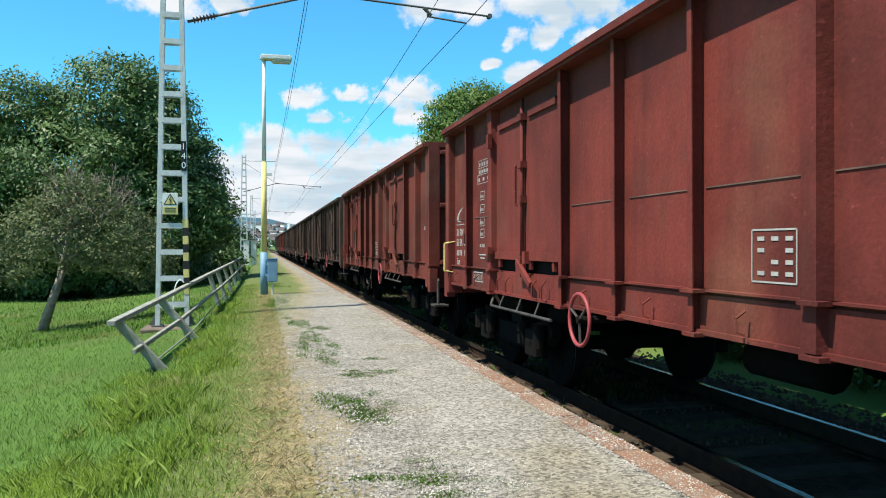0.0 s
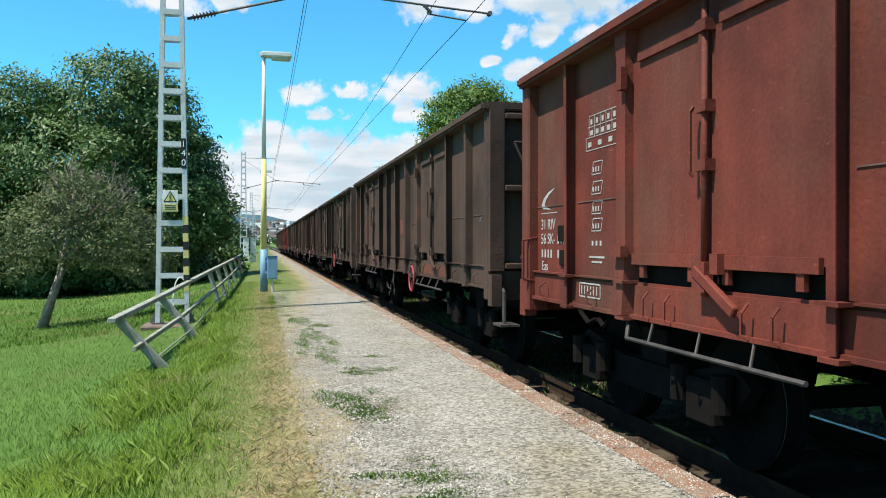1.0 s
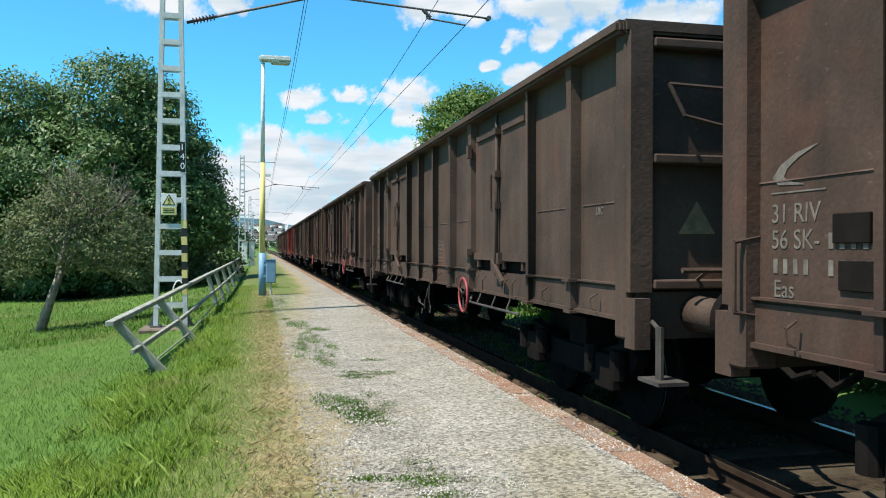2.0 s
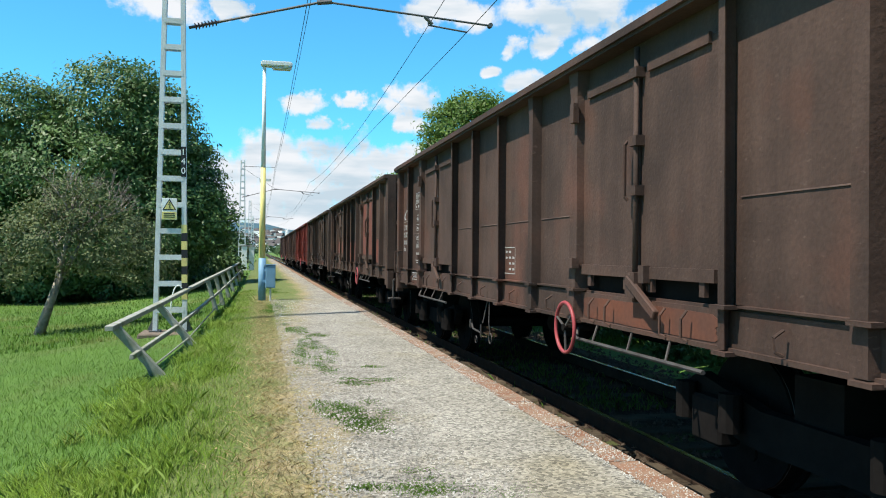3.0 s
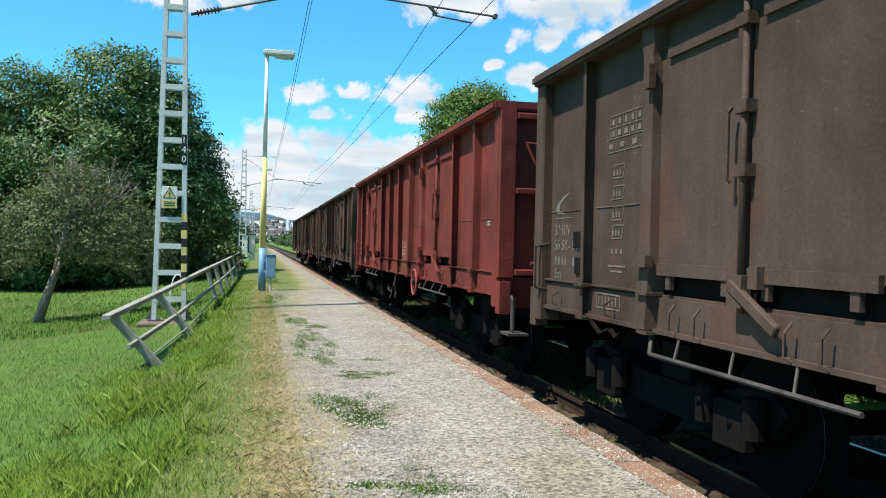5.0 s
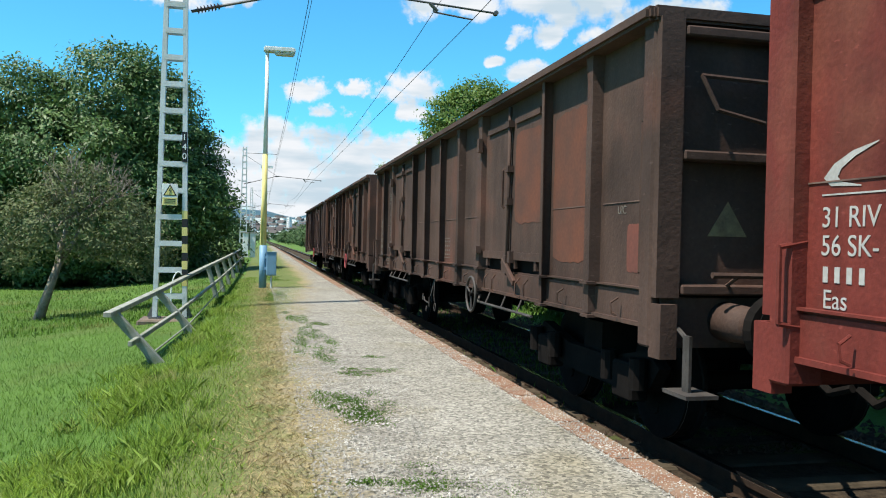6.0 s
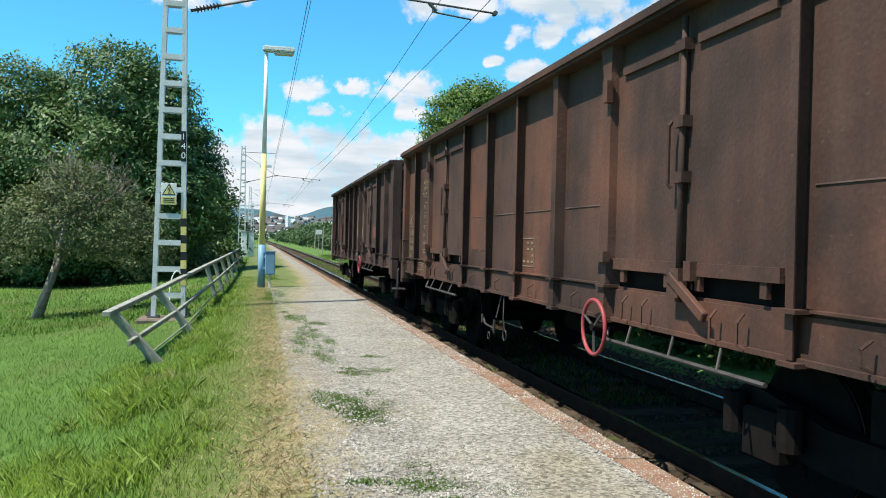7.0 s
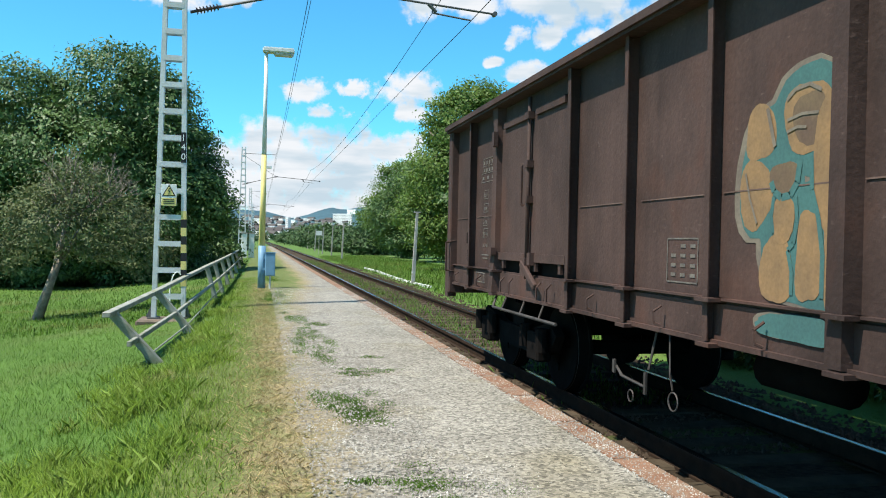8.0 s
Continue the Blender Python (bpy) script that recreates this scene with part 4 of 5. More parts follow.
def paint(name, base, dark, worn, rust=0.62):
    """Weathered wagon paint: vertical streaks, faded fields and rust."""
    dark = tuple(c * 0.66 for c in dark)
    m = mat(name, base, dark, 0.75, scale=1.1, fine=35, bump=0.004, third=tuple(c * 1.25 for c in worn), third_scale=0.6, third_at=(rust - 0.05, rust + 0.14), spread=(0.4, 0.72), spec=0.2)
    nt = m.node_tree
    b = nt.nodes["Principled BSDF"]
    src = b.inputs["Base Color"].links[0].from_socket
    tc = nt.nodes.new("ShaderNodeTexCoord")
    mp = nt.nodes.new("ShaderNodeMapping")
    mp.inputs["Scale"].default_value = (7, 7, 0.5)
    nt.links.new(tc.outputs["Object"], mp.inputs[0])
    n = nt.nodes.new("ShaderNodeTexNoise")
    n.inputs["Scale"].default_value, n.inputs["Detail"].default_value = 1.0, 6.0
    nt.links.new(mp.outputs[0], n.inputs["Vector"])
    r = nt.nodes.new("ShaderNodeMapRange")
    r.inputs[1].default_value, r.inputs[2].default_value, r.inputs[3].default_value, r.inputs[4].default_value = 0.3, 0.7, 0.86, 1.12
    nt.links.new(n.outputs[0], r.inputs[0])
    def field(scale, lo, hi, detail=6.0, stretch=(1, 1, 1)):
        q = nt.nodes.new("ShaderNodeMapping")
        q.inputs["Scale"].default_value = stretch
        nt.links.new(tc.outputs["Object"], q.inputs[0])
        k = nt.nodes.new("ShaderNodeTexNoise")
        k.inputs["Scale"].default_value, k.inputs["Detail"].default_value = scale, detail
        nt.links.new(q.outputs[0], k.inputs["Vector"])
        g = nt.nodes.new("ShaderNodeMapRange")
        g.inputs[1].default_value, g.inputs[2].default_value = lo, hi
        nt.links.new(k.outputs[0], g.inputs[0])
        return k.outputs[0], g.outputs[0]

    def over(a, c, f, amount):
        x = nt.nodes.new("ShaderNodeMix")
        x.data_type = "RGBA"
        nt.links.new(a, x.inputs[6]); x.inputs[7].default_value = (*c, 1)
        nt.links.new(calc(nt, "MULTIPLY", f, amount), x.inputs[0])
        return x.outputs[2]
    rusty = (0.088, 0.036, 0.023)
    src = over(src, rusty, field(2.3, 0.56, 0.68, 9.0, (1, 1, 0.6))[1], 0.36)
    src = over(src, tuple(c * 0.45 for c in base), field(1.3, 0.58, 0.74, 8.0, (1, 1.4, 1))[1], 0.6)
    src = over(src, tuple(min(1, c * 1.5 + 0.02) for c in base), field(14, 0.66, 0.74, 6.0, (1, 1, 2.5))[1], 0.5)
    dent = nt.nodes.new("ShaderNodeBump")
    dent.inputs["Strength"].default_value, dent.inputs["Distance"].default_value = 0.5, 0.05
    nt.links.new(field(1.7, 0, 1, 2.0, (1, 1, 0.7))[0], dent.inputs["Height"])
    nt.links.new(b.inputs["Normal"].links[0].from_socket, dent.inputs["Normal"])
    nt.links.new(dent.outputs[0], b.inputs["Normal"])
    h = nt.nodes.new("ShaderNodeHueSaturation")
    nt.links.new(src, h.inputs["Color"]); nt.links.new(r.outputs[0], h.inputs["Value"])
    nt.links.new(h.outputs[0], b.inputs["Base Color"])
    return m


RED = paint("wagon_red", (0.1500, 0.0268, 0.0193), (0.1152, 0.0228, 0.0174), (0.1396, 0.0504, 0.0301))
RED_B = paint("wagon_faded_red", (0.1396, 0.0302, 0.0193), (0.1047, 0.0255, 0.0180), (0.0838, 0.0370, 0.0241), 0.55)
BROWN = paint("wagon_brown", (0.0690, 0.0405, 0.0308), (0.0540, 0.0325, 0.0250), (0.0980, 0.0400, 0.0265), 0.6)
DARK = paint("wagon_dark_brown", (0.0683, 0.0410, 0.0301), (0.0526, 0.0326, 0.0246), (0.0973, 0.0390, 0.0246), 0.64)
RUSTY = paint("wagon_rusty_brown", (0.0660, 0.0362, 0.0272), (0.0500, 0.0295, 0.0232), (0.0980, 0.0410, 0.0260), 0.54)
GREYB = paint("wagon_grey_brown", (0.0697, 0.0452, 0.0337), (0.0551, 0.0362, 0.0276), (0.0973, 0.0425, 0.0276), 0.66)
PLUM_B = paint("wagon_purple_brown", (0.0670, 0.0395, 0.0330), (0.0540, 0.0325, 0.0275), (0.0780, 0.0400, 0.0300), 0.66)
# paler than the panels: the light caught by the seam's edge, as colour
SEAM = mat("sunlit_seam", (0.135, 0.085, 0.068), (0.075, 0.042, 0.034), 0.8, scale=2.2, fine=50, spread=(0.42, 0.6))
FRESH = mat("patch_red", (0.15, 0.045, 0.030), (0.105, 0.036, 0.026), 0.75, scale=3, fine=40)
RUST_FIELD = mat("rust_field", (0.115, 0.038, 0.020), (0.075, 0.032, 0.021), 0.85, scale=2.5, fine=30)
# grime taken down to near black, with the shade beneath the wagons in it
UNDER = mat("shaded_underframe_grime", (0.012, 0.010, 0.009), (0.008, 0.007, 0.0065), 0.95, spec=0.04, scale=5, fine=30)
STEEL = mat("worn_grey_steel", (0.075, 0.066, 0.06), (0.042, 0.035, 0.031), 0.65, 0.3, scale=6)
WHEEL_RED = plain("handwheel_red", (0.29, 0.048, 0.052), 0.5)
MARK = plain("white_marking", (0.36, 0.34, 0.32), 0.8)
MARK_OLD = mat("faded_marking", (0.15, 0.13, 0.11), (0.09, 0.075, 0.065), 0.85, scale=12)
MARK_YEL = mat("yellowed_marking", (0.22, 0.17, 0.09), (0.13, 0.095, 0.06), 0.85, scale=12)
TREAD = plain("wheel_tread", (0.10, 0.09, 0.085), 0.5, 0.6)
SPRAY_TAN = mat("spray_tan", (0.25, 0.145, 0.065), (0.17, 0.105, 0.055), 0.8, scale=6, spread=(0.3, 0.7))
SPRAY_BRONZE = mat("spray_bronze", (0.135, 0.092, 0.052), (0.10, 0.062, 0.042), 0.8, scale=5)
SPRAY_TEAL = mat("spray_teal", (0.05, 0.125, 0.115), (0.042, 0.10, 0.095), 0.8, scale=3)
SPRAY_PALE = mat("spray_pale", (0.17, 0.14, 0.105), (0.12, 0.095, 0.075), 0.85, scale=4)


def sbox(bm, s, x0, x1, *r):
    """A box on the platform side (s = 1) or mirrored to the far side."""
    box(bm, *(sorted((s * x0, s * x1))), *r)


def stake(bm, s, y, w, foot=False):
    """Pressed side stake, tapered, deeper towards the sill."""
    o = []
    for z, d, ww in ((Z0 + 0.02, XR - 0.03 if foot else XR, w), (1.5, XR, w), (2.85, XR + 0.0, w * 0.9), (ZT - 0.09, XR - 0.01, w * 1.25)):
        o.append([bm.verts.new((s * px, y + py, z)) for px, py in ((XP + 0.01, -ww), (d, -ww * 0.8), (d, ww * 0.8), (XP + 0.01, ww))])
    for a, b in zip(o, o[1:]):
        for i in range(4):
            bm.faces.new((a[i], a[(i + 1) % 4], b[(i + 1) % 4], b[i]))
    bm.faces.new(o[0]); bm.faces.new(o[-1][::-1])


def channel(bm, s, y, w):
    """Open channel stake: web, front flange and foot flange, a little deeper at the top."""
    t = 0.009
    sec = [(XP + 0.01, y + t), (XR, y + t), (XR, y - w), (XR + t, y - w), (XR + t, y - t), (XP + 0.01, y - t)]
    a, b = ([bm.verts.new((s * (px - (0.012 if top and px < XP else 0)), py, z)) for px, py in sec] for z, top in ((Z0 + 0.02, 0), (ZT - 0.09, 1)))
    bm.faces.new(a); bm.faces.new(b[::-1])
    for i in range(6): bm.faces.new((a[i], a[(i + 1) % 6], b[(i + 1) % 6], b[i]))


def build_wagon(P):
    w = thing("freight_wagon", "open steel freight wagon", "wagon", "wagons of the goods train")
    add = lambda n, bm, m, p=None, label="", smooth=False: part(n, bm, m, p or w, label, smooth)
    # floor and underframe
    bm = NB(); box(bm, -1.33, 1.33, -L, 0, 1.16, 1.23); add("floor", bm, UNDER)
    for s in (1, -1):
        # sill with its lower lip
        bm = NB()
        sec = [(-1.33, Z1), (-1.350, Z1), (-1.350, Z1 - 0.02), (-1.366, Z1 - 0.02), (-1.366, Z0 + 0.03), (-1.395, Z0 + 0.03), (-1.395, Z0), (-1.33, Z0)]
        va, vb = ([bm.verts.new((s * px, yy, pz)) for px, pz in sec] for yy in (-L, 0))
        bm.faces.new(va); bm.faces.new(vb[::-1])
        for q in range(8): bm.faces.new((va[q], vb[q], vb[(q + 1) % 8], va[(q + 1) % 8]))
        add("side_sill", bm, P)
        # top rail
        bm = NB(); sbox(bm, s, XT, -1.30, -L - 0.02, 0.02, ZT - 0.10, ZT); bev(bm, 0.025, 2)
        add("top_rail", bm, P)
        for i in range(12):
            y1, y0 = -BAYS[i], -BAYS[i + 1]
            door = i in (2, 3, 8, 9)
            if not door:
                bm = NB()
                sbox(bm, s, XP, XP + 0.03, y0 + 0.01, y1 - 0.01, Z1, ZT - 0.08)
                sbox(bm, s, XP - 0.055, XP + 0.01, y0 + 0.03, y1 - 0.03, Z1 + 0.0, Z1 + 0.014)
                sp = add("side_panel", bm, P)
                bm = NB(); sbox(bm, s, XP - 0.007, XP - 0.0005, y0 + 0.05, y1 - 0.05 - 0.03 * (i % 3), 1.863, 1.871)
                part("weld_seam", bm, SEAM, sp, "weld seam, the light on its edge painted pale")
        for i in range(13):
            y = -BAYS[i]
            if i in (0, 12): continue
            if i in (3, 9): continue
            wide = i in (2, 4, 8, 10)
            bm = NB()
            if i in (2, 7, 8, 11): stake(bm, s, y, 0.10 if i in (2, 8) else 0.07, wide)
            else: channel(bm, s, y, 0.055 if wide else 0.045)
            st = add("side_stake", bm, P)
            bm = NB(); sbox(bm, s, XR - 0.045, XP, y - 0.125, y + 0.03, Z1 - 0.008, Z1 + 0.014)
            part("stake_bracket", bm, P, st)
            bm = NB(); sbox(bm, s, XR - 0.03, XP - 0.02, y - 0.115, y + 0.03, Z0 - 0.012, Z0 + 0.012)
            part("stake_foot", bm, P, st)
            if i in (2, 8):
                bm = NB(); sbox(bm, s, XR - 0.05, XR, y - 0.11, y - 0.03, 2.62, 2.78)
                part("door_stop", bm, P, st)
                bm = NB(); sbox(bm, s, XR - 0.06, XR, y - 0.13, y + 0.05, 1.42, 1.50)
                part("door_stop", bm, P, st)
        # doors
        for c in (3, 9):
            for k, (ya, yb) in enumerate(((-BAYS[c + 1] + 0.07, -BAYS[c] - 0.012), (-BAYS[c] + 0.012, -BAYS[c - 1] - 0.075))):
                bm = NB()
                sbox(bm, s, XP - 0.03, XP + 0.01, ya, yb, 1.40, 2.86)
                bev(bm, 0.008)
                sbox(bm, s, XP - 0.06, XP - 0.03, ya + 0.03, yb - 0.03, 1.37, 1.45)
                sbox(bm, s, XP - 0.055, XP - 0.03, ya + 0.12, yb - 0.12, 2.80, 2.87)
                d = add("door_leaf", bm, P, None, "steel swing door leaf")
                bm = NB()
                yc = ya + 0.1 if k == 0 else yb - 0.1
                sbox(bm, s, XP - 0.05, XP - 0.02, ya + 0.15, ya + 0.21, 1.28, 1.4)
                part("hinge", bm, P, d)
                bm = NB(); sbox(bm, s, XP - 0.05, XP - 0.02, yb - 0.21, yb - 0.15, 1.28, 1.4)
                part("hinge", bm, P, d)
            bm = NB(); y = -BAYS[c]
            sbox(bm, s, XP, XP + 0.03, -BAYS[c + 1], -BAYS[c - 1], 2.84, ZT - 0.08)
            add("door_lintel", bm, P)
            bm = NB(); sbox(bm, s, XP + 0.02, XP + 0.05, -BAYS[c + 1] + 0.05, -BAYS[c - 1] - 0.05, 1.22, 1.42)
            add("door_threshold", bm, UNDER)
            bm = NB(); rod(bm, (s * (XP - 0.065), y, 1.2), (s * (XP - 0.065), y, 3.0), 0.022, n=8)
            lk = add("locking_bar", bm, P, None, "upright door locking bar", True)
            for z in (1.95, 2.30, 2.78):
                bm = NB(); sbox(bm, s, XP - 0.10, XP - 0.03, y - 0.06, y + 0.06, z, z + 0.07)
                part("bar_guide", bm, P, lk)
            bm = NB(); path_rod(bm, [(s * (XP - 0.08), y + 0.10, 1.92), (s * (XP - 0.10), y + 0.11, 1.95), (s * (XP - 0.10), y + 0.11, 2.32), (s * (XP - 0.08), y + 0.10, 2.35)], 0.014)
            part("handle", bm, P, lk)
            bm = NB()
            q = pose(s * (XP - 0.10), y, 1.33, 28, 0, 0)
            box(bm, -0.02, 0.02, -0.42, 0.06, -0.035, 0.035, q); bev(bm, 0.008)
            box(bm, -0.03, 0.03, -0.07, 0.07, -0.09, 0.09, pose(s * (XP - 0.08), y, 1.32)); box(bm, -0.025, 0.025, -0.2, -0.12, -0.02, 0.1, pose(s * (XP - 0.08), y, 1.36))
            part("latch_lever", bm, P, lk, "cast door latch lever")
            for dy in (-0.72, -0.45, 0.4, 0.7):
                bm = NB(); path_rod(bm, [(s * (-1.41), y + dy, 1.19), (s * (-1.45), y + dy, 1.14), (s * (-1.45), y + dy, 1.02), (s * (-1.42), y + dy - 0.03, 1.0)], 0.009, 5)
                add("rope_hook", bm, P)
            # step rail below the doors
            bm = NB(); path_rod(bm, [(s * (-1.38), y + 1.05, 0.97), (s * (-1.46), y + 0.92, 0.85), (s * (-1.46), y - 1.0, 0.85)], 0.015, 6)
            for dy in (0.6, 0.0, -0.55): path_rod(bm, [(s * (-1.38), y + dy + 0.08, 0.98), (s * (-1.46), y + dy, 0.85)], 0.009, 5)
            add("step_rail", bm, STEEL, None, "light grey steel step rail")
        for i in (0, 1, 4, 5, 6, 7, 10, 11):
            y = -(BAYS[i] + BAYS[i + 1]) / 2
            bm = NB(); path_rod(bm, [(s * (-1.40), y, 1.16), (s * (-1.46), y, 1.12), (s * (-1.46), y - 0.01, 1.05), (s * (-1.42), y - 0.03, 1.03)], 0.009, 5)
            add("rope_hook", bm, P)
        # handrail near the front corner
        bm = NB(); y = -L + 0.2
        path_rod(bm, [(s * XP, y, 1.32), (s * (XP - 0.07), y, 1.36), (s * (XP - 0.07), y, 2.40), (s * XP, y, 2.44)], 0.016)
        add("handrail", bm, P)
        bm = NB(); y = -0.15
        path_rod(bm, [(s * XP, y, 1.15), (s * (XR - 0.06), y, 1.17), (s * (XR - 0.06), y, 1.55), (s * XP, y, 1.58)], 0.014)
        add("handrail", bm, P)
        # hand brake wheel
        bm = NB(); c = (s * -1.52, -8.35, 0.93)
        torus(bm, c, (1, 0, 0), 0.205, 0.016)
        hw = add("brake_handwheel", bm, WHEEL_RED, None, "red steel handbrake wheel", True)
        for a in range(3):
            an = 2.1 * a + 0.4
            bm = NB(); rod(bm, c, (c[0], c[1] + 0.2 * math.cos(an), c[2] + 0.2 * math.sin(an)), 0.011, n=5)
            part("spoke", bm, STEEL, hw)
        bm = NB(); rod(bm, (c[0] - s * 0.02, c[1], c[2]), (c[0] + s * 0.3, c[1], c[2]), 0.03, n=8)
        part("hub", bm, UNDER, hw)
        # brake levers
        bm = NB(); y = -BAYS[5] - 0.05
        path_rod(bm, [(s * -1.36, y + 0.25, 0.66), (s * -1.38, y + 0.1, 0.60), (s * -1.38, y - 0.25, 0.58)], 0.011, 6)
        torus(bm, (s * -1.38, y - 0.05, 0.48), (1, 0, 0), 0.042, 0.006, 12, 5)
        sbox(bm, s, -1.39, -1.375, y - 0.285, y - 0.255, 0.53, 0.68); sbox(bm, s, -1.385, -1.37, y + 0.22, y + 0.255, 0.6, 0.7)
        path_rod(bm, [(s * -1.3, y - 0.27, 0.98), (s * -1.36, y - 0.27, 0.70)], 0.009, 5)
        add("brake_lever", bm, STEEL, None, "worn grey brake changeover lever")
        bm = NB(); path_rod(bm, [(s * -1.36, y - 0.55, 0.98), (s * -1.38, y - 0.6, 0.72), (s * -1.37, y - 0.62, 0.62)], 0.007, 5); torus(bm, (s * -1.37, y - 0.63, 0.55), (1, 0, 0), 0.06, 0.006, 14, 5)
        add("pull_ring", bm, STEEL, None, "steel release ring")
        # buffers, steps
        for e, d in ((0.0, 1), (-L, -1)):
            bm = NB()
            rod(bm, (s * 0.875, e, 1.04), (s * 0.875, e + d * 0.36, 1.04), 0.135, 0.12, n=16); rod(bm, (s * 0.875, e + d * 0.3, 1.04), (s * 0.875, e + d * 0.58, 1.04), 0.09, n=14)
            bf = add("buffer", bm, P, None, "steel side buffer", True)
            bm = NB(); rod(bm, (s * 0.875, e + d * 0.57, 1.04), (s * 0.875, e + d * 0.615, 1.04), 0.225, 0.2, n=22)
            part("buffer_head", bm, UNDER, bf, "worn round buffer head")
            if d > 0: continue
            bm = NB(); path_rod(bm, [(s * -1.28, e + d * 0.12, 1.0), (s * -1.33, e + d * 0.34, 0.95), (s * -1.33, e + d * 0.34, 0.62)], 0.016, 6)
            sbox(bm, s, -1.42, -1.20, e + d * 0.34 - 0.15, e + d * 0.34 + 0.15, 0.60, 0.625)
            sbox(bm, s, -1.345, -1.325, e + d * 0.34 - 0.04, e + d * 0.34 + 0.04, 0.625, 0.98)
            add("footstep", bm, STEEL, None, "grey steel corner footstep")
    # end walls
    for e, d in ((0.0, 1), (-L, -1)):
        for s in (1, -1):
            bm = NB(); sbox(bm, s, XR - 0.01, -1.22, *sorted((e, e - d * 0.16)), Z0 - 0.12, ZT - 0.06); bev(bm, 0.015)
            sbox(bm, s, XR + 0.005, -1.25, *sorted((e, e + d * 0.07)), 1.2, ZT - 0.08)
            add("corner_post", bm, P)
            bm = NB(); sbox(bm, s, -1.42, -1.30, *sorted((e - d * 0.02, e + d * 0.14)), 0.80, 1.16)
            add("headstock_end", bm, P)
            bm = NB(); sbox(bm, s, -0.52, -0.40, *sorted((e, e + d * 0.09)), 1.2, ZT - 0.08)
            add("end_stake", bm, P)
        bm = NB(); box(bm, -1.30, 1.30, *sorted((e - d * 0.02, e - d * 0.05)), 1.23, ZT - 0.08)
        add("end_panel", bm, P)
        for z in (1.22, 2.12, 2.95):
            bm = NB(); box(bm, -1.24, 1.24, *sorted((e - d * 0.03, e + d * 0.085)), z, z + 0.07)
            bev(bm, 0.012)
            add("end_beam", bm, P)
        bm = NB(); box(bm, -1.46, 1.46, *sorted((e - d * 0.06, e + d * 0.05)), ZT - 0.10, ZT); bev(bm, 0.02, 2)
        add("top_rail", bm, P)
        bm = NB(); box(bm, -1.36, 1.36, *sorted((e - d * 0.12, e + d * 0.02)), 0.86, 1.2)
        add("headstock", bm, P)
        bm = NB(); path_rod(bm, [(-1.15, e + d * 0.12, 2.68), (-1.05, e + d * 0.16, 2.45), (-0.7, e + d * 0.16, 2.38)], 0.016); path_rod(bm, [(-1.15, e + d * 0.12, 2.68), (-0.55, e + d * 0.12, 2.66)], 0.016)
        path_rod(bm, [(1.15, e + d * 0.12, 2.68), (1.05, e + d * 0.16, 2.45), (0.7, e + d * 0.16, 2.38)], 0.016)
        add("grab_iron", bm, P)
        bm = NB(); path_rod(bm, [(-1.1, e + d * 0.22, 1.36), (0.9, e + d * 0.22, 1.36)], 0.022)
        for x in (-0.9, 0, 0.8): path_rod(bm, [(x, e + d * 0.22, 1.36), (x, e, 1.25)], 0.014, 5)
        add("shunter_rail", bm, P)
        bm = NB()
        a = [bm.verts.new((x, e + d * (-0.015), z)) for x, z in ((-1.0, 1.62), (-0.7, 1.62), (-0.85, 1.86))]
        b = [bm.verts.new((x, e + d * (-0.019), z)) for x, z in ((-1.0, 1.62), (-0.7, 1.62), (-0.85, 1.86))]
        bm.faces.new(a); bm.faces.new(b[::-1])
        for i in range(3): bm.faces.new((a[i], b[i], b[(i + 1) % 3], a[(i + 1) % 3]))
        add("warning_triangle", bm, MARK_YEL, None, "faded yellow warning triangle")
        bm = NB(); rod(bm, (0, e, 1.0), (0, e + d * 0.62, 0.98), 0.05, n=8); torus(bm, (0, e + d * 0.55, 0.9), (0, 1, 0), 0.12, 0.03, 12, 6)
        add("coupling", bm, UNDER)
        for x in (-0.35, 0.4):
            bm = NB(); path_rod(bm, [(x, e + d * 0.05, 0.9), (x - 0.03, e + d * 0.25, 0.72), (x - 0.02, e + d * 0.45, 0.62), (x, e + d * 0.62, 0.68)], 0.028, 6)
            add("brake_hose", bm, UNDER)
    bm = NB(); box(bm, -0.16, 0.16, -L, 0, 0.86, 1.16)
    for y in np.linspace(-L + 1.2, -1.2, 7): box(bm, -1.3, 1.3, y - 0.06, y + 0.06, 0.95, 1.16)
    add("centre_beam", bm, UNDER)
    bm = NB(); rod(bm, (0.55, -6.9, 0.72), (0.55, -5.9, 0.72), 0.2, n=14)
    add("air_tank", bm, UNDER, None, "", True)
    bm = NB(); rod(bm, (-0.4, -6.6, 0.7), (-0.4, -5.8, 0.7), 0.14, n=12)
    add("air_tank", bm, UNDER, None, "", True)
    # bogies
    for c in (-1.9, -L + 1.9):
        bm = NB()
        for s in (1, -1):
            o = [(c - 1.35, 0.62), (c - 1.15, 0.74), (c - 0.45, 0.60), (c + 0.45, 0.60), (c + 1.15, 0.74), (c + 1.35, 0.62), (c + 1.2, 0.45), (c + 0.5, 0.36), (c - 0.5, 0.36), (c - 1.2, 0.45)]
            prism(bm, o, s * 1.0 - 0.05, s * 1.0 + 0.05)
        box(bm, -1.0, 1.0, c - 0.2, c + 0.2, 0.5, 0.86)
        bg = add("bogie", bm, UNDER, None, "grimy two-axle bogie frame, under-wagon shade in its colour")
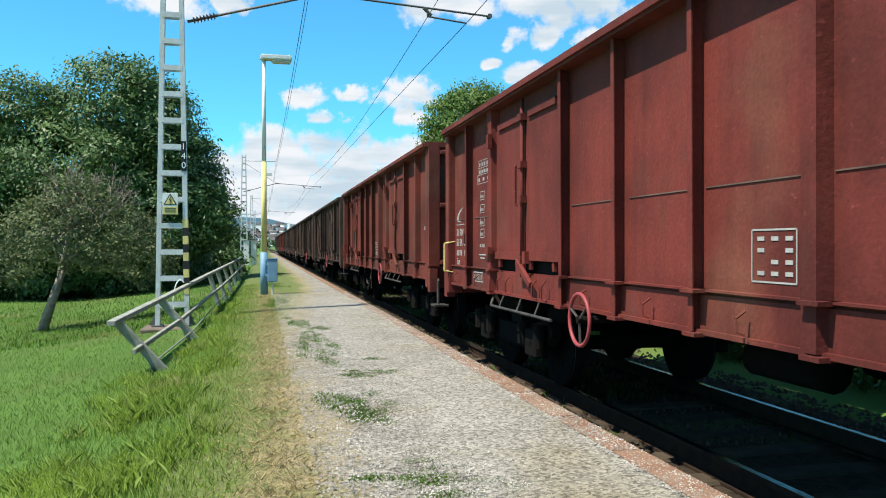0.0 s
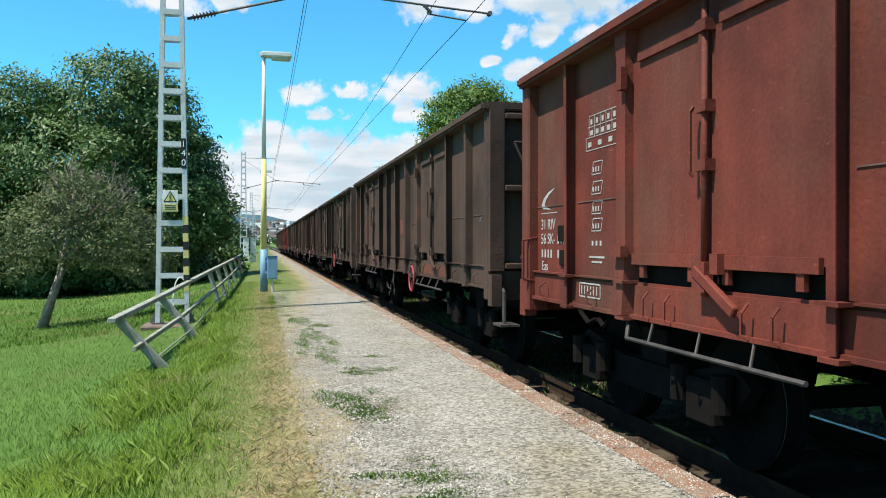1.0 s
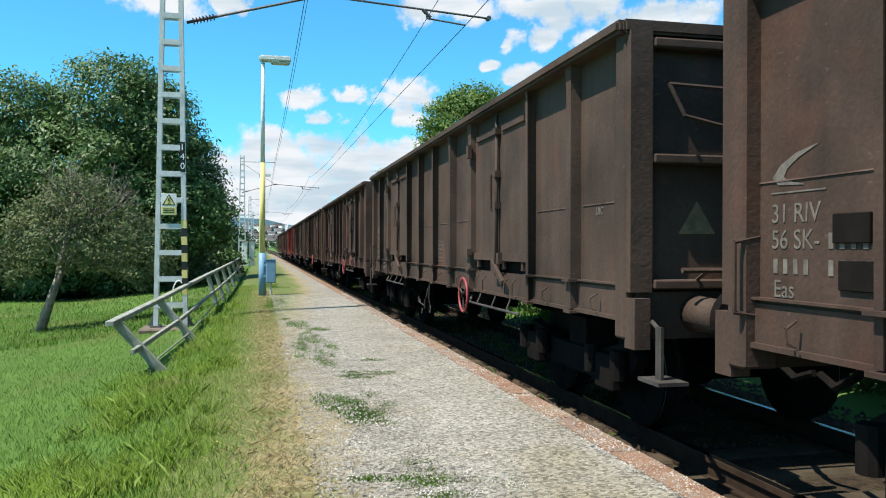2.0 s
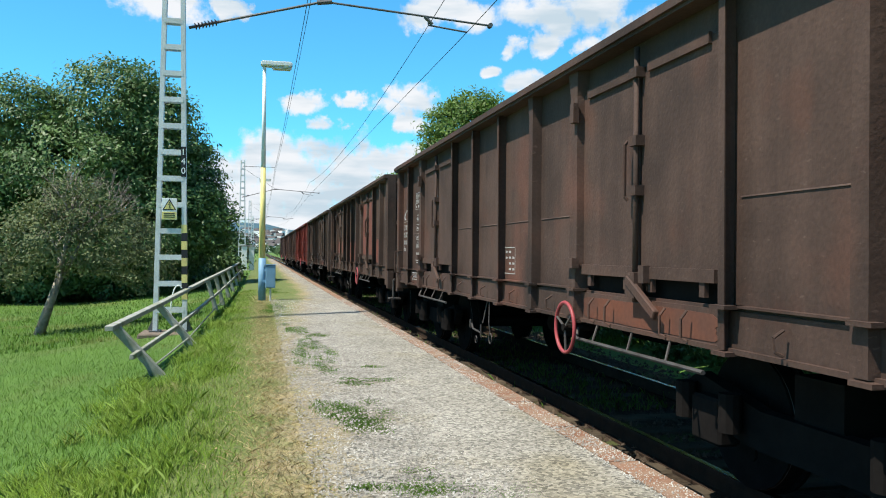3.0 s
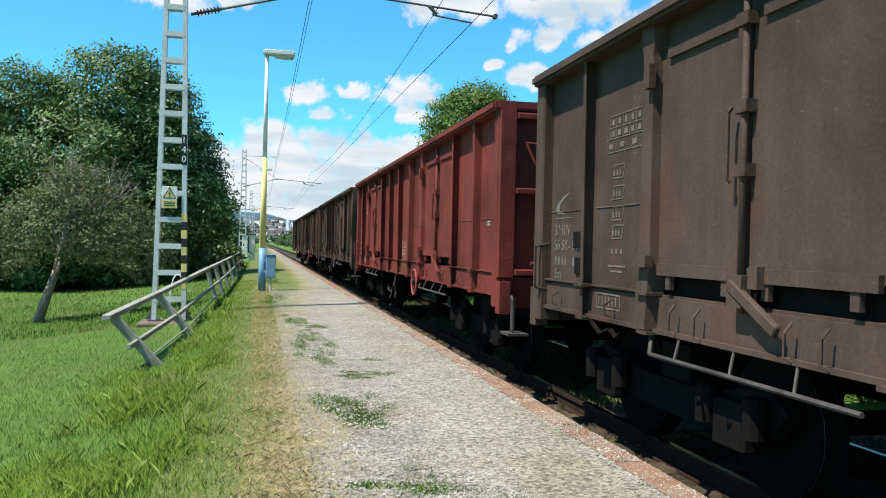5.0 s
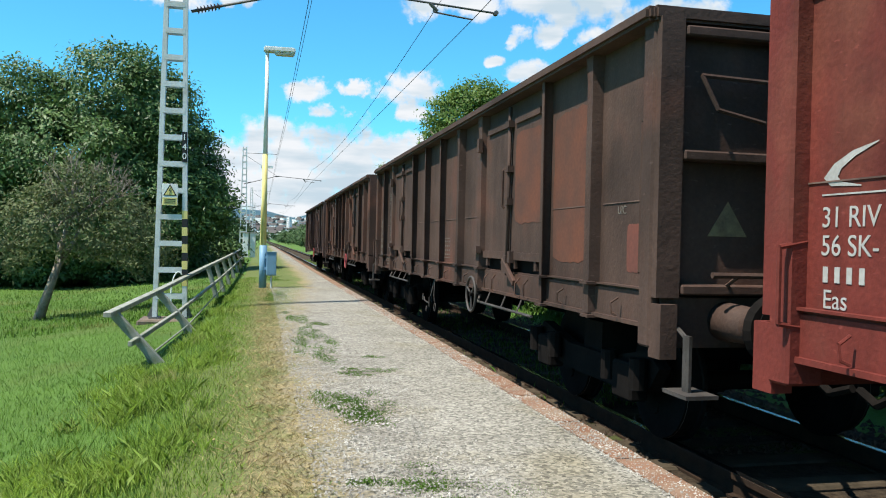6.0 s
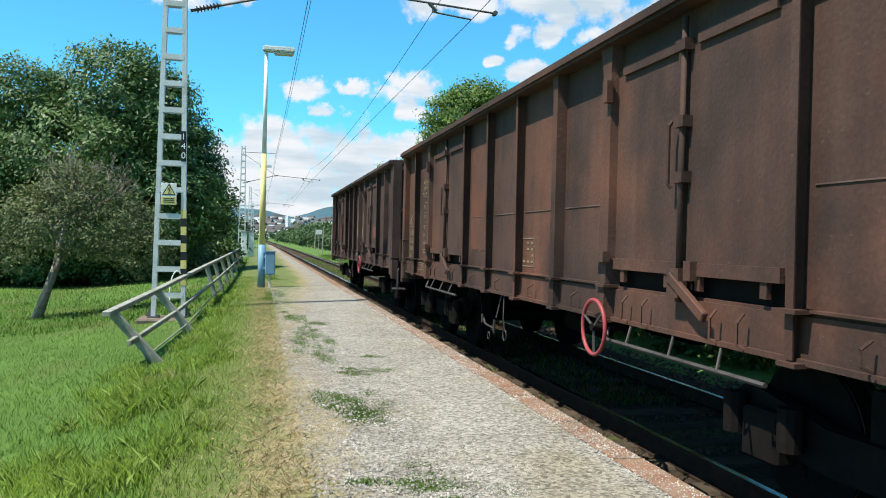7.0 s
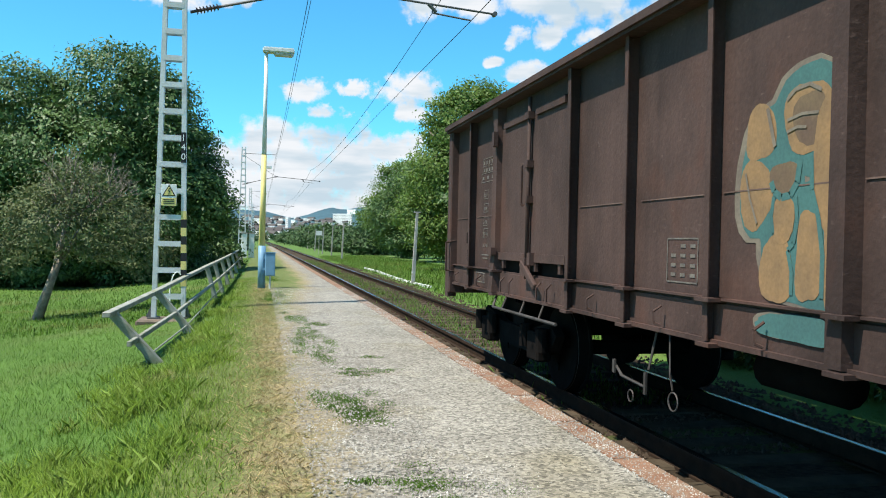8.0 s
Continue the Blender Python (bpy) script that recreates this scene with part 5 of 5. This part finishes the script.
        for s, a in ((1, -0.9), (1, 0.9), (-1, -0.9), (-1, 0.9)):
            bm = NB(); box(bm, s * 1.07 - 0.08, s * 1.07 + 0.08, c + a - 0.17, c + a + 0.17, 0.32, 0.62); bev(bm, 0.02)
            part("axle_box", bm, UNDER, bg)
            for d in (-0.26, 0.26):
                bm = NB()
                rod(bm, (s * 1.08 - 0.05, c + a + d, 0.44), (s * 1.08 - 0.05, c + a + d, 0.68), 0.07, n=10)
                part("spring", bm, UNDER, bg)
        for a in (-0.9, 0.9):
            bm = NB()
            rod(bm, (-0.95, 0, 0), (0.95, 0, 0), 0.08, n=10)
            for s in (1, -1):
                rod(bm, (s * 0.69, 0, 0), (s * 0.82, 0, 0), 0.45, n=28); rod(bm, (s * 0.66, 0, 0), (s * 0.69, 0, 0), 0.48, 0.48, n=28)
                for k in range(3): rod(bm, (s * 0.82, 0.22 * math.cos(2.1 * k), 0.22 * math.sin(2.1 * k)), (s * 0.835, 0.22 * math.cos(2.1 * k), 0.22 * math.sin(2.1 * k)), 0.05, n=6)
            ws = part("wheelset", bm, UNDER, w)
            ws.location = (0, c + a, 0.455)
            bm = NB()
            for s in (1, -1):
                bm = NB(); torus(bm, (s * 0.80, 0, 0), (1, 0, 0), 0.44, 0.012, 28, 4)
                part("tyre", bm, TREAD, ws, "worn wheel rim")
    return w


WHEEL_AT = {4: 5.3, 9: 8.65, 10: 5.1}


def mark_bar(w, y0, y1, z0, z1, m, x=XP):
    bm = NB(); box(bm, x - 0.004, x - 0.001, min(-y0, -y1), max(-y0, -y1), z0, z1)
    return part("marking", bm, m, w)


def mark_text(w, s, y, z, size, m, x=XP):
    """Lettering that starts y behind the rear end and runs to the front."""
    t = text_mesh(s, size, m)
    t.parent = w
    t.matrix_basis = Matrix.Translation((x - 0.003, -y, z)) @ Matrix(((0, 0, -1, 0), (-1, 0, 0, 0), (0, 1, 0, 0), (0, 0, 0, 1)))
    return t


def glyph(w, y, z, wd, h, m, r):
    """An unreadable sign, kept as a plain bar."""
    mark_bar(w, y, y + wd * 0.62, z, z + h * 0.8, m)


def outline(w, pts, r, m, x=XP):
    bm = NB()
    for (a, b), (c, d) in zip(pts, pts[1:]):
        p = [(-a, b), (-c, d)]
        k = Vector((0, -(c - a), d - b)); n = Vector((0, -k.z, k.y)); n = n.normalized() * r if n.length > 0 else n
        f = [bm.verts.new((x - 0.004, py + sy * n.y, pz + sy * n.z)) for (py, pz), sy in ((p[0], 1), (p[1], 1), (p[1], -1), (p[0], -1))]
        bm.faces.new(f)
    return part("marking", bm, m, w)


def blob(w, y, z, ry, rz, m, x, seed, name="graffiti", n=26, power=3):
    r = random.Random(seed)
    bm = NB()
    v = []
    for i in range(n):
        a = 2 * math.pi * i / n
        k = 1 + (0.07 if power < 5 else 0.0) * math.sin(3 * a + seed) + r.uniform(-0.03, 0.03)
        k *= (abs(math.cos(a)) ** power + abs(math.sin(a)) ** power) ** (-1 / power)
        v.append((-y + ry * k * math.cos(a), z + rz * k * math.sin(a)))
    a = [bm.verts.new((x - 0.001, p, q)) for p, q in v]
    b = [bm.verts.new((x + 0.002, p, q)) for p, q in v]
    bm.faces.new(a); bm.faces.new(b[::-1])
    for i in range(n): bm.faces.new((a[i], b[i], b[(i + 1) % n], a[(i + 1) % n]))
    return part(name, bm, m, w)


PANEL_AT = {0: 6.0, 5: 7.02, 8: 7.0, 10: 7.12}


def letter(w, m, big, seed, yr, up):
    """The usual markings: operator's swoosh, running lines, load grid and revision panel."""
    r = random.Random(seed)
    y0 = 0.26
    if big:
        bm = NB()
        rim = [(0.36, 2.03), (0.20, 2.00), (0.08, 1.95), (0.01, 1.885), (0.06, 1.845), (0.26, 1.835)]
        core = [(0.36, 2.025), (0.22, 1.975), (0.13, 1.925), (0.105, 1.885), (0.14, 1.86), (0.26, 1.84)]
        va, vb = ([bm.verts.new((XP - 0.004, -y0 - u, z + up)) for u, z in c] for c in (rim, core))
        for a in range(5): bm.faces.new((va[a], va[a + 1], vb[a + 1], vb[a]))
        part("marking", bm, m, w)
        mark_bar(w, y0, y0 + 0.42, 1.80 + up, 1.808 + up, m)
        mark_text(w, "31 RIV", y0, 1.65 + up, 0.14, m)
        mark_text(w, "56 SK-", y0, 1.515 + up, 0.14, m)
        for k in range(5): glyph(w, y0 + 0.44 + k * 0.075, 1.515 + up, 0.052, 0.095, m, r)
        for k in range(4): glyph(w, y0 + 0.02 + k * 0.08, 1.385 + up, 0.055, 0.095, m, r)
        for k in range(4): glyph(w, y0 + 0.44 + k * 0.08, 1.385 + up, 0.055, 0.095, m, r)
        mark_text(w, "Eas", y0 + 0.02, 1.262 + up, 0.13, m)
    yg = BAYS[1] + 0.28
    # load limit grid
    yl = BAYS[1] + 0.26
    for z, a in ((2.28, 0.0), (2.385, 0.0), (2.47, 0.03), (2.56, 0.06)): mark_bar(w, yl + a, yl + 0.64, z, z + 0.006, m)
    for k in range(6): mark_bar(w, yl + 0.06 + k * 0.11, yl + 0.064 + k * 0.11, 2.386, 2.56, m)
    for k in range(5): glyph(w, yl + 0.09 + k * 0.11, 2.492, 0.06, 0.055, m, r)
    for k in range(5): glyph(w, yl + 0.085 + k * 0.11, 2.405, 0.085, 0.05, m, r)
    mark_bar(w, yl, yl + 0.006, 2.28, 2.385, m)
    for k in range(3): glyph(w, yl + 0.04 + k * 0.2, 2.31, 0.11, 0.05, m, r)
    # loading gauge drawings as plain shapes
    for z in (2.08, 1.92, 1.76, 1.62):
        outline(w, [(yg + 0.1, z), (yg + 0.28, z), (yg + 0.31, z + 0.1), (yg + 0.13, z + 0.1), (yg + 0.1, z)], 0.004, m)
        for k in range(3): glyph(w, yg + 0.12 + k * 0.05, z + 0.02, 0.035, 0.05, m, r)
    for k in range(3): glyph(w, yg + 0.1 + k * 0.08, 1.50, 0.05, 0.05, m, r)
    mark_bar(w, yg + 0.05, yg + 0.35, 1.40, 1.415, m); mark_bar(w, yg + 0.1, yg + 0.3, 1.36, 1.375, m)
    # ticket holders
    for z, yy in ((1.62, 0.86), (1.40, 0.90)):
        bm = NB(); box(bm, XP - 0.018, XP + 0.002, -yy - 0.12, -yy + 0.12, z - 0.08, z + 0.06); bev(bm, 0.004)
        part("ticket_holder", bm, UNDER, w, "dark grimy steel ticket holder")
    # sill lettering
    outline(w, [(1.3, 1.08), (1.72, 1.08), (1.72, 1.19), (1.3, 1.19), (1.3, 1.08)], 0.006, m, -1.366)
    for k in range(6): mark_bar(w, 1.34 + k * 0.06, 1.355 + k * 0.06, 1.10, 1.17, m, -1.366)
    # revision panel
    outline(w, [(yr, 1.32), (yr + 0.38, 1.32), (yr + 0.38, 1.60), (yr, 1.60), (yr, 1.32)], 0.005, m)
    for j in range(4):
        for k in range(3):
            if r.random() < 0.85: mark_bar(w, yr + 0.05 + k * 0.12, yr + 0.11 + k * 0.12, 1.355 + j * 0.062, 1.378 + j * 0.062, m)
    mark_text(w, "UIC", L - 0.72, 1.78, 0.09, m)


TYPES = [  # paint, marking, clear lettering, label, front to rear of the list = rear to front of the train
    (PLUM_B, MARK_OLD, False, "purple-brown open freight wagon with tan and teal graffiti"),
    (RUSTY, MARK_YEL, True, "rust-brown open freight wagon with yellowed lettering"),
    (BROWN, MARK_OLD, True, "brown open freight wagon with rusty panels and faint lettering"),
    (RED, MARK, True, "red open freight wagon with clear white lettering"),
    (GREYB, MARK_OLD, True, "grey-brown open freight wagon with faint lettering"),
    (DARK, MARK, True, "dark brown open freight wagon with fresh red repair patches"),
    (BROWN, MARK, True, "brown open freight wagon with white lettering"),
    (GREYB, MARK_OLD, True, "grey-brown open freight wagon with worn lettering"),
    (DARK, MARK_OLD, True, "dark brown open freight wagon with a revision panel"),
    (RED_B, MARK, True, "red open freight wagon with white lettering"),
    (RED, MARK, True, "red open freight wagon with yellow end handrails"),
    (RED, MARK_OLD, False, "red open freight wagon at the head of the visible train")]
SPACING, TAIL, SPEED = 14.5, 10.9, 18.15   # wagon pitch; the tail's place at 8 s; metres a second
wagons = []
first = build_wagon(BROWN)
for k, (p, m, big, label) in enumerate(TYPES):
    w = first if k == 0 else copy_thing(first, pose(XC, 200, 0))
    wagons.append(w)
    tagged(w, label)
for w, (p, m, big, label) in zip(wagons, TYPES):
    for o in w.children_recursive:
        s = o.material_slots[0]
        if s.material == BROWN:
            s.link = "OBJECT"
            s.material = p
    k = wagons.index(w)
    for o in w.children:
        if o.name.startswith('brake_handwheel'): o.location.y = 8.35 - WHEEL_AT.get(k, 8.88)
    for o in w.children:
        if k in (4, 10) and (o.name.startswith('brake_lever') or o.name.startswith('pull_ring')): o.location.y = -1.9 if k == 4 else -3.0
    letter(w, m, big, label, PANEL_AT.get(k, 6.6), 0.3 if k == 6 else 0.0)

# graffiti on the tail wagon: tan fingers edged with teal, pale overspray round it, on two bays
w = wagons[0]
for i, (y, k) in enumerate(((BAYS[6], 1.0), (BAYS[7] + 0.08, 0.9))):
    layer = itertools.count()

    def lay(u, z, ru, rz, m, n=26, power=2.6, x=XP, seed=0):
        blob(w, y + (0.12 + 0.88 * u) * k, 1.24 + 0.88 * (z - 1.24), ru * k * 0.88, rz * 0.88, m, x - 0.0022 - 0.0003 * next(layer), i * 7 + seed, "graffiti", n, power)

    def stroke(pts, r, m): outline(w, [(y + (0.12 + 0.88 * u) * k, 1.24 + 0.88 * (z - 1.24)) for u, z in pts], r, m, XP + 0.0008 - 0.0003 * next(layer))
    lay(0.70, 2.30, 0.34, 0.36, SPRAY_PALE, seed=2)
    lay(0.40, 2.02, 0.35, 0.44, SPRAY_PALE, seed=3)
    lay(0.70, 1.62, 0.40, 0.37, SPRAY_PALE, power=4, seed=1)
    lay(0.72, 2.31, 0.31, 0.32, SPRAY_TEAL, seed=2)
    lay(0.42, 2.02, 0.31, 0.41, SPRAY_TEAL, seed=3)
    lay(0.72, 1.62, 0.37, 0.35, SPRAY_TEAL, power=4, seed=1)
    lay(0.31, 2.30, 0.15, 0.17, SPRAY_TAN, seed=4)
    lay(0.27, 1.92, 0.17, 0.22, SPRAY_TAN, power=2, seed=5)
    lay(0.74, 2.34, 0.20, 0.20, SPRAY_TAN, seed=6)
    lay(0.76, 2.33, 0.14, 0.15, SPRAY_BRONZE, seed=7)
    lay(0.91, 2.06, 0.10, 0.38, SPRAY_TAN, power=3, seed=8)
    lay(0.49, 1.46, 0.155, 0.20, SPRAY_TAN, seed=9)
    lay(0.78, 1.54, 0.105, 0.25, SPRAY_TAN, power=4, seed=10)
    lay(0.985, 1.56, 0.08, 0.29, SPRAY_TAN, power=4, seed=11)
    lay(0.55, 1.76, 0.10, 0.14, SPRAY_TAN, seed=12)
    lay(0.55, 2.00, 0.13, 0.10, SPRAY_BRONZE, seed=13)
    stroke([(0.43, 1.99), (0.46, 1.93), (0.53, 1.89), (0.61, 1.90), (0.67, 1.97), (0.69, 2.08)], 0.020, SPRAY_TEAL)
    stroke([(0.46, 1.90), (0.44, 1.78), (0.46, 1.68)], 0.014, SPRAY_TEAL)
    stroke([(0.66, 1.90), (0.68, 1.74), (0.65, 1.62), (0.60, 1.58), (0.64, 1.46), (0.64, 1.32)], 0.014, SPRAY_TEAL)
    stroke([(0.79, 2.10), (0.80, 1.92), (0.86, 1.76), (0.90, 1.56), (0.90, 1.32)], 0.016, SPRAY_TEAL)
    stroke([(0.56, 2.46), (0.64, 2.51), (0.76, 2.52), (0.86, 2.47)], 0.010, SPRAY_PALE)
    stroke([(0.57, 2.34), (0.70, 2.36), (0.84, 2.35)], 0.008, SPRAY_PALE)
    stroke([(0.57, 2.27), (0.66, 2.29), (0.74, 2.28)], 0.008, SPRAY_PALE)
    stroke([(0.17, 2.06), (0.22, 1.90), (0.30, 1.74)], 0.008, SPRAY_PALE)
    stroke([(0.38, 2.44), (0.42, 2.32), (0.46, 2.20)], 0.014, SPRAY_PALE)
    lay(0.52, 1.14, 0.17, 0.075, SPRAY_PALE, x=-1.366, seed=14)
    lay(0.72, 1.135, 0.34, 0.075, SPRAY_TEAL, power=4, x=-1.366, seed=15)


def patch(k, y0, y1, z0, z1, m=FRESH, x=XP, seed=1):
    blob(wagons[k], (y0 + y1) / 2, (z0 + z1) / 2, (y1 - y0) / 2, (z1 - z0) / 2, m, x - 0.002, seed, "repair_patch", 32, 14)


# fresh paint on repaired panels
for k in (1, 5, 6, 10):
    patch(5, BAYS[k] + 0.10, BAYS[k + 1] - 0.10, 1.30, 1.84, seed=k)
for k in (2, 3):
    patch(5, BAYS[k] + 0.10, BAYS[k + 1] - 0.12, 1.50, 1.88, x=XP - 0.03, seed=k)
for k in (8, 9):
    patch(5, BAYS[k] + 0.09, BAYS[k + 1] - 0.09, 1.48, 2.76, x=XP - 0.03, seed=k)
patch(4, BAYS[11] + 0.15, BAYS[11] + 0.85, 1.32, 1.82, seed=4)
patch(4, BAYS[8] + 0.12, BAYS[10] - 0.10, 1.02, 1.19, x=-1.366, seed=11)
patch(8, BAYS[8] + 0.12, BAYS[10] - 0.10, 1.02, 1.19, RUST_FIELD, x=-1.366, seed=12)
patch(6, BAYS[8] + 0.12, BAYS[10] - 0.10, 1.02, 1.19, RUST_FIELD, x=-1.366, seed=13)
patch(4, BAYS[11] + 0.05, BAYS[11] + 0.70, 1.04, 1.18, x=-1.366, seed=5)
patch(8, BAYS[6] + 0.1, BAYS[6] + 0.42, 1.70, 1.98, seed=8)
patch(0, BAYS[9] + 0.25, BAYS[9] + 0.85, 1.60, 1.85, x=XP - 0.03, seed=9)
patch(0, BAYS[11] + 0.42, BAYS[11] + 0.66, 1.30, 1.68, seed=3)
patch(2, BAYS[11] + 0.55, BAYS[11] + 0.75, 1.35, 1.7, seed=6)
patch(1, BAYS[11] + 0.5, BAYS[11] + 0.75, 1.32, 1.62, seed=7)
patch(2, BAYS[9] + 0.12, BAYS[10] - 0.12, 1.75, 2.70, RUST_FIELD, XP - 0.03, 21)
patch(2, BAYS[10] + 0.1, BAYS[11] - 0.12, 1.40, 2.72, RUST_FIELD, seed=22)
patch(1, BAYS[4] + 0.12, BAYS[5] - 0.1, 1.45, 2.72, RUST_FIELD, seed=24)
for k in (2, 4):
    for o in wagons[k].children_recursive:
        if o.name.startswith("brake_handwheel") or o.name.startswith("spoke"):
            o.material_slots[0].link = "OBJECT"
            o.material_slots[0].material = STEEL
for o in wagons[10].children:
    if o.name.startswith("handrail") or o.name.startswith("grab_iron"):
        o.material_slots[0].link = "OBJECT"
        o.material_slots[0].material = YELLOW

# the train does not roll quite evenly: metres behind an even run
LAG = [(0, -0.1), (0.5, -0.25), (1, 0.12), (1.5, 0.15), (3, 0.4), (3.5, 0.45), (4, 0.0), (4.5, -0.1), (6, 0.0), (6.5, 0.0), (7, 0.0), (7.5, -0.1), (8, 0.0)]


def motions():
    for k, w in enumerate(wagons):
        rows = []
        for t, lag in LAG:
            rows.append((t, pose(XC, TAIL + SPEED * (8 - t) - SPACING * k + lag, 0)))
        walk(w, rows)
        if SPIN:
            for o in w.children:
                if o.name.startswith("wheelset"):
                    y = o.location.y
                    n = 240
                    walk(o, [(8.0 * i / n, pose(0, y, 0.455, math.degrees(SPEED * 8.0 * i / n / 0.455))) for i in range(n + 1)])


SPIN = True
motions()
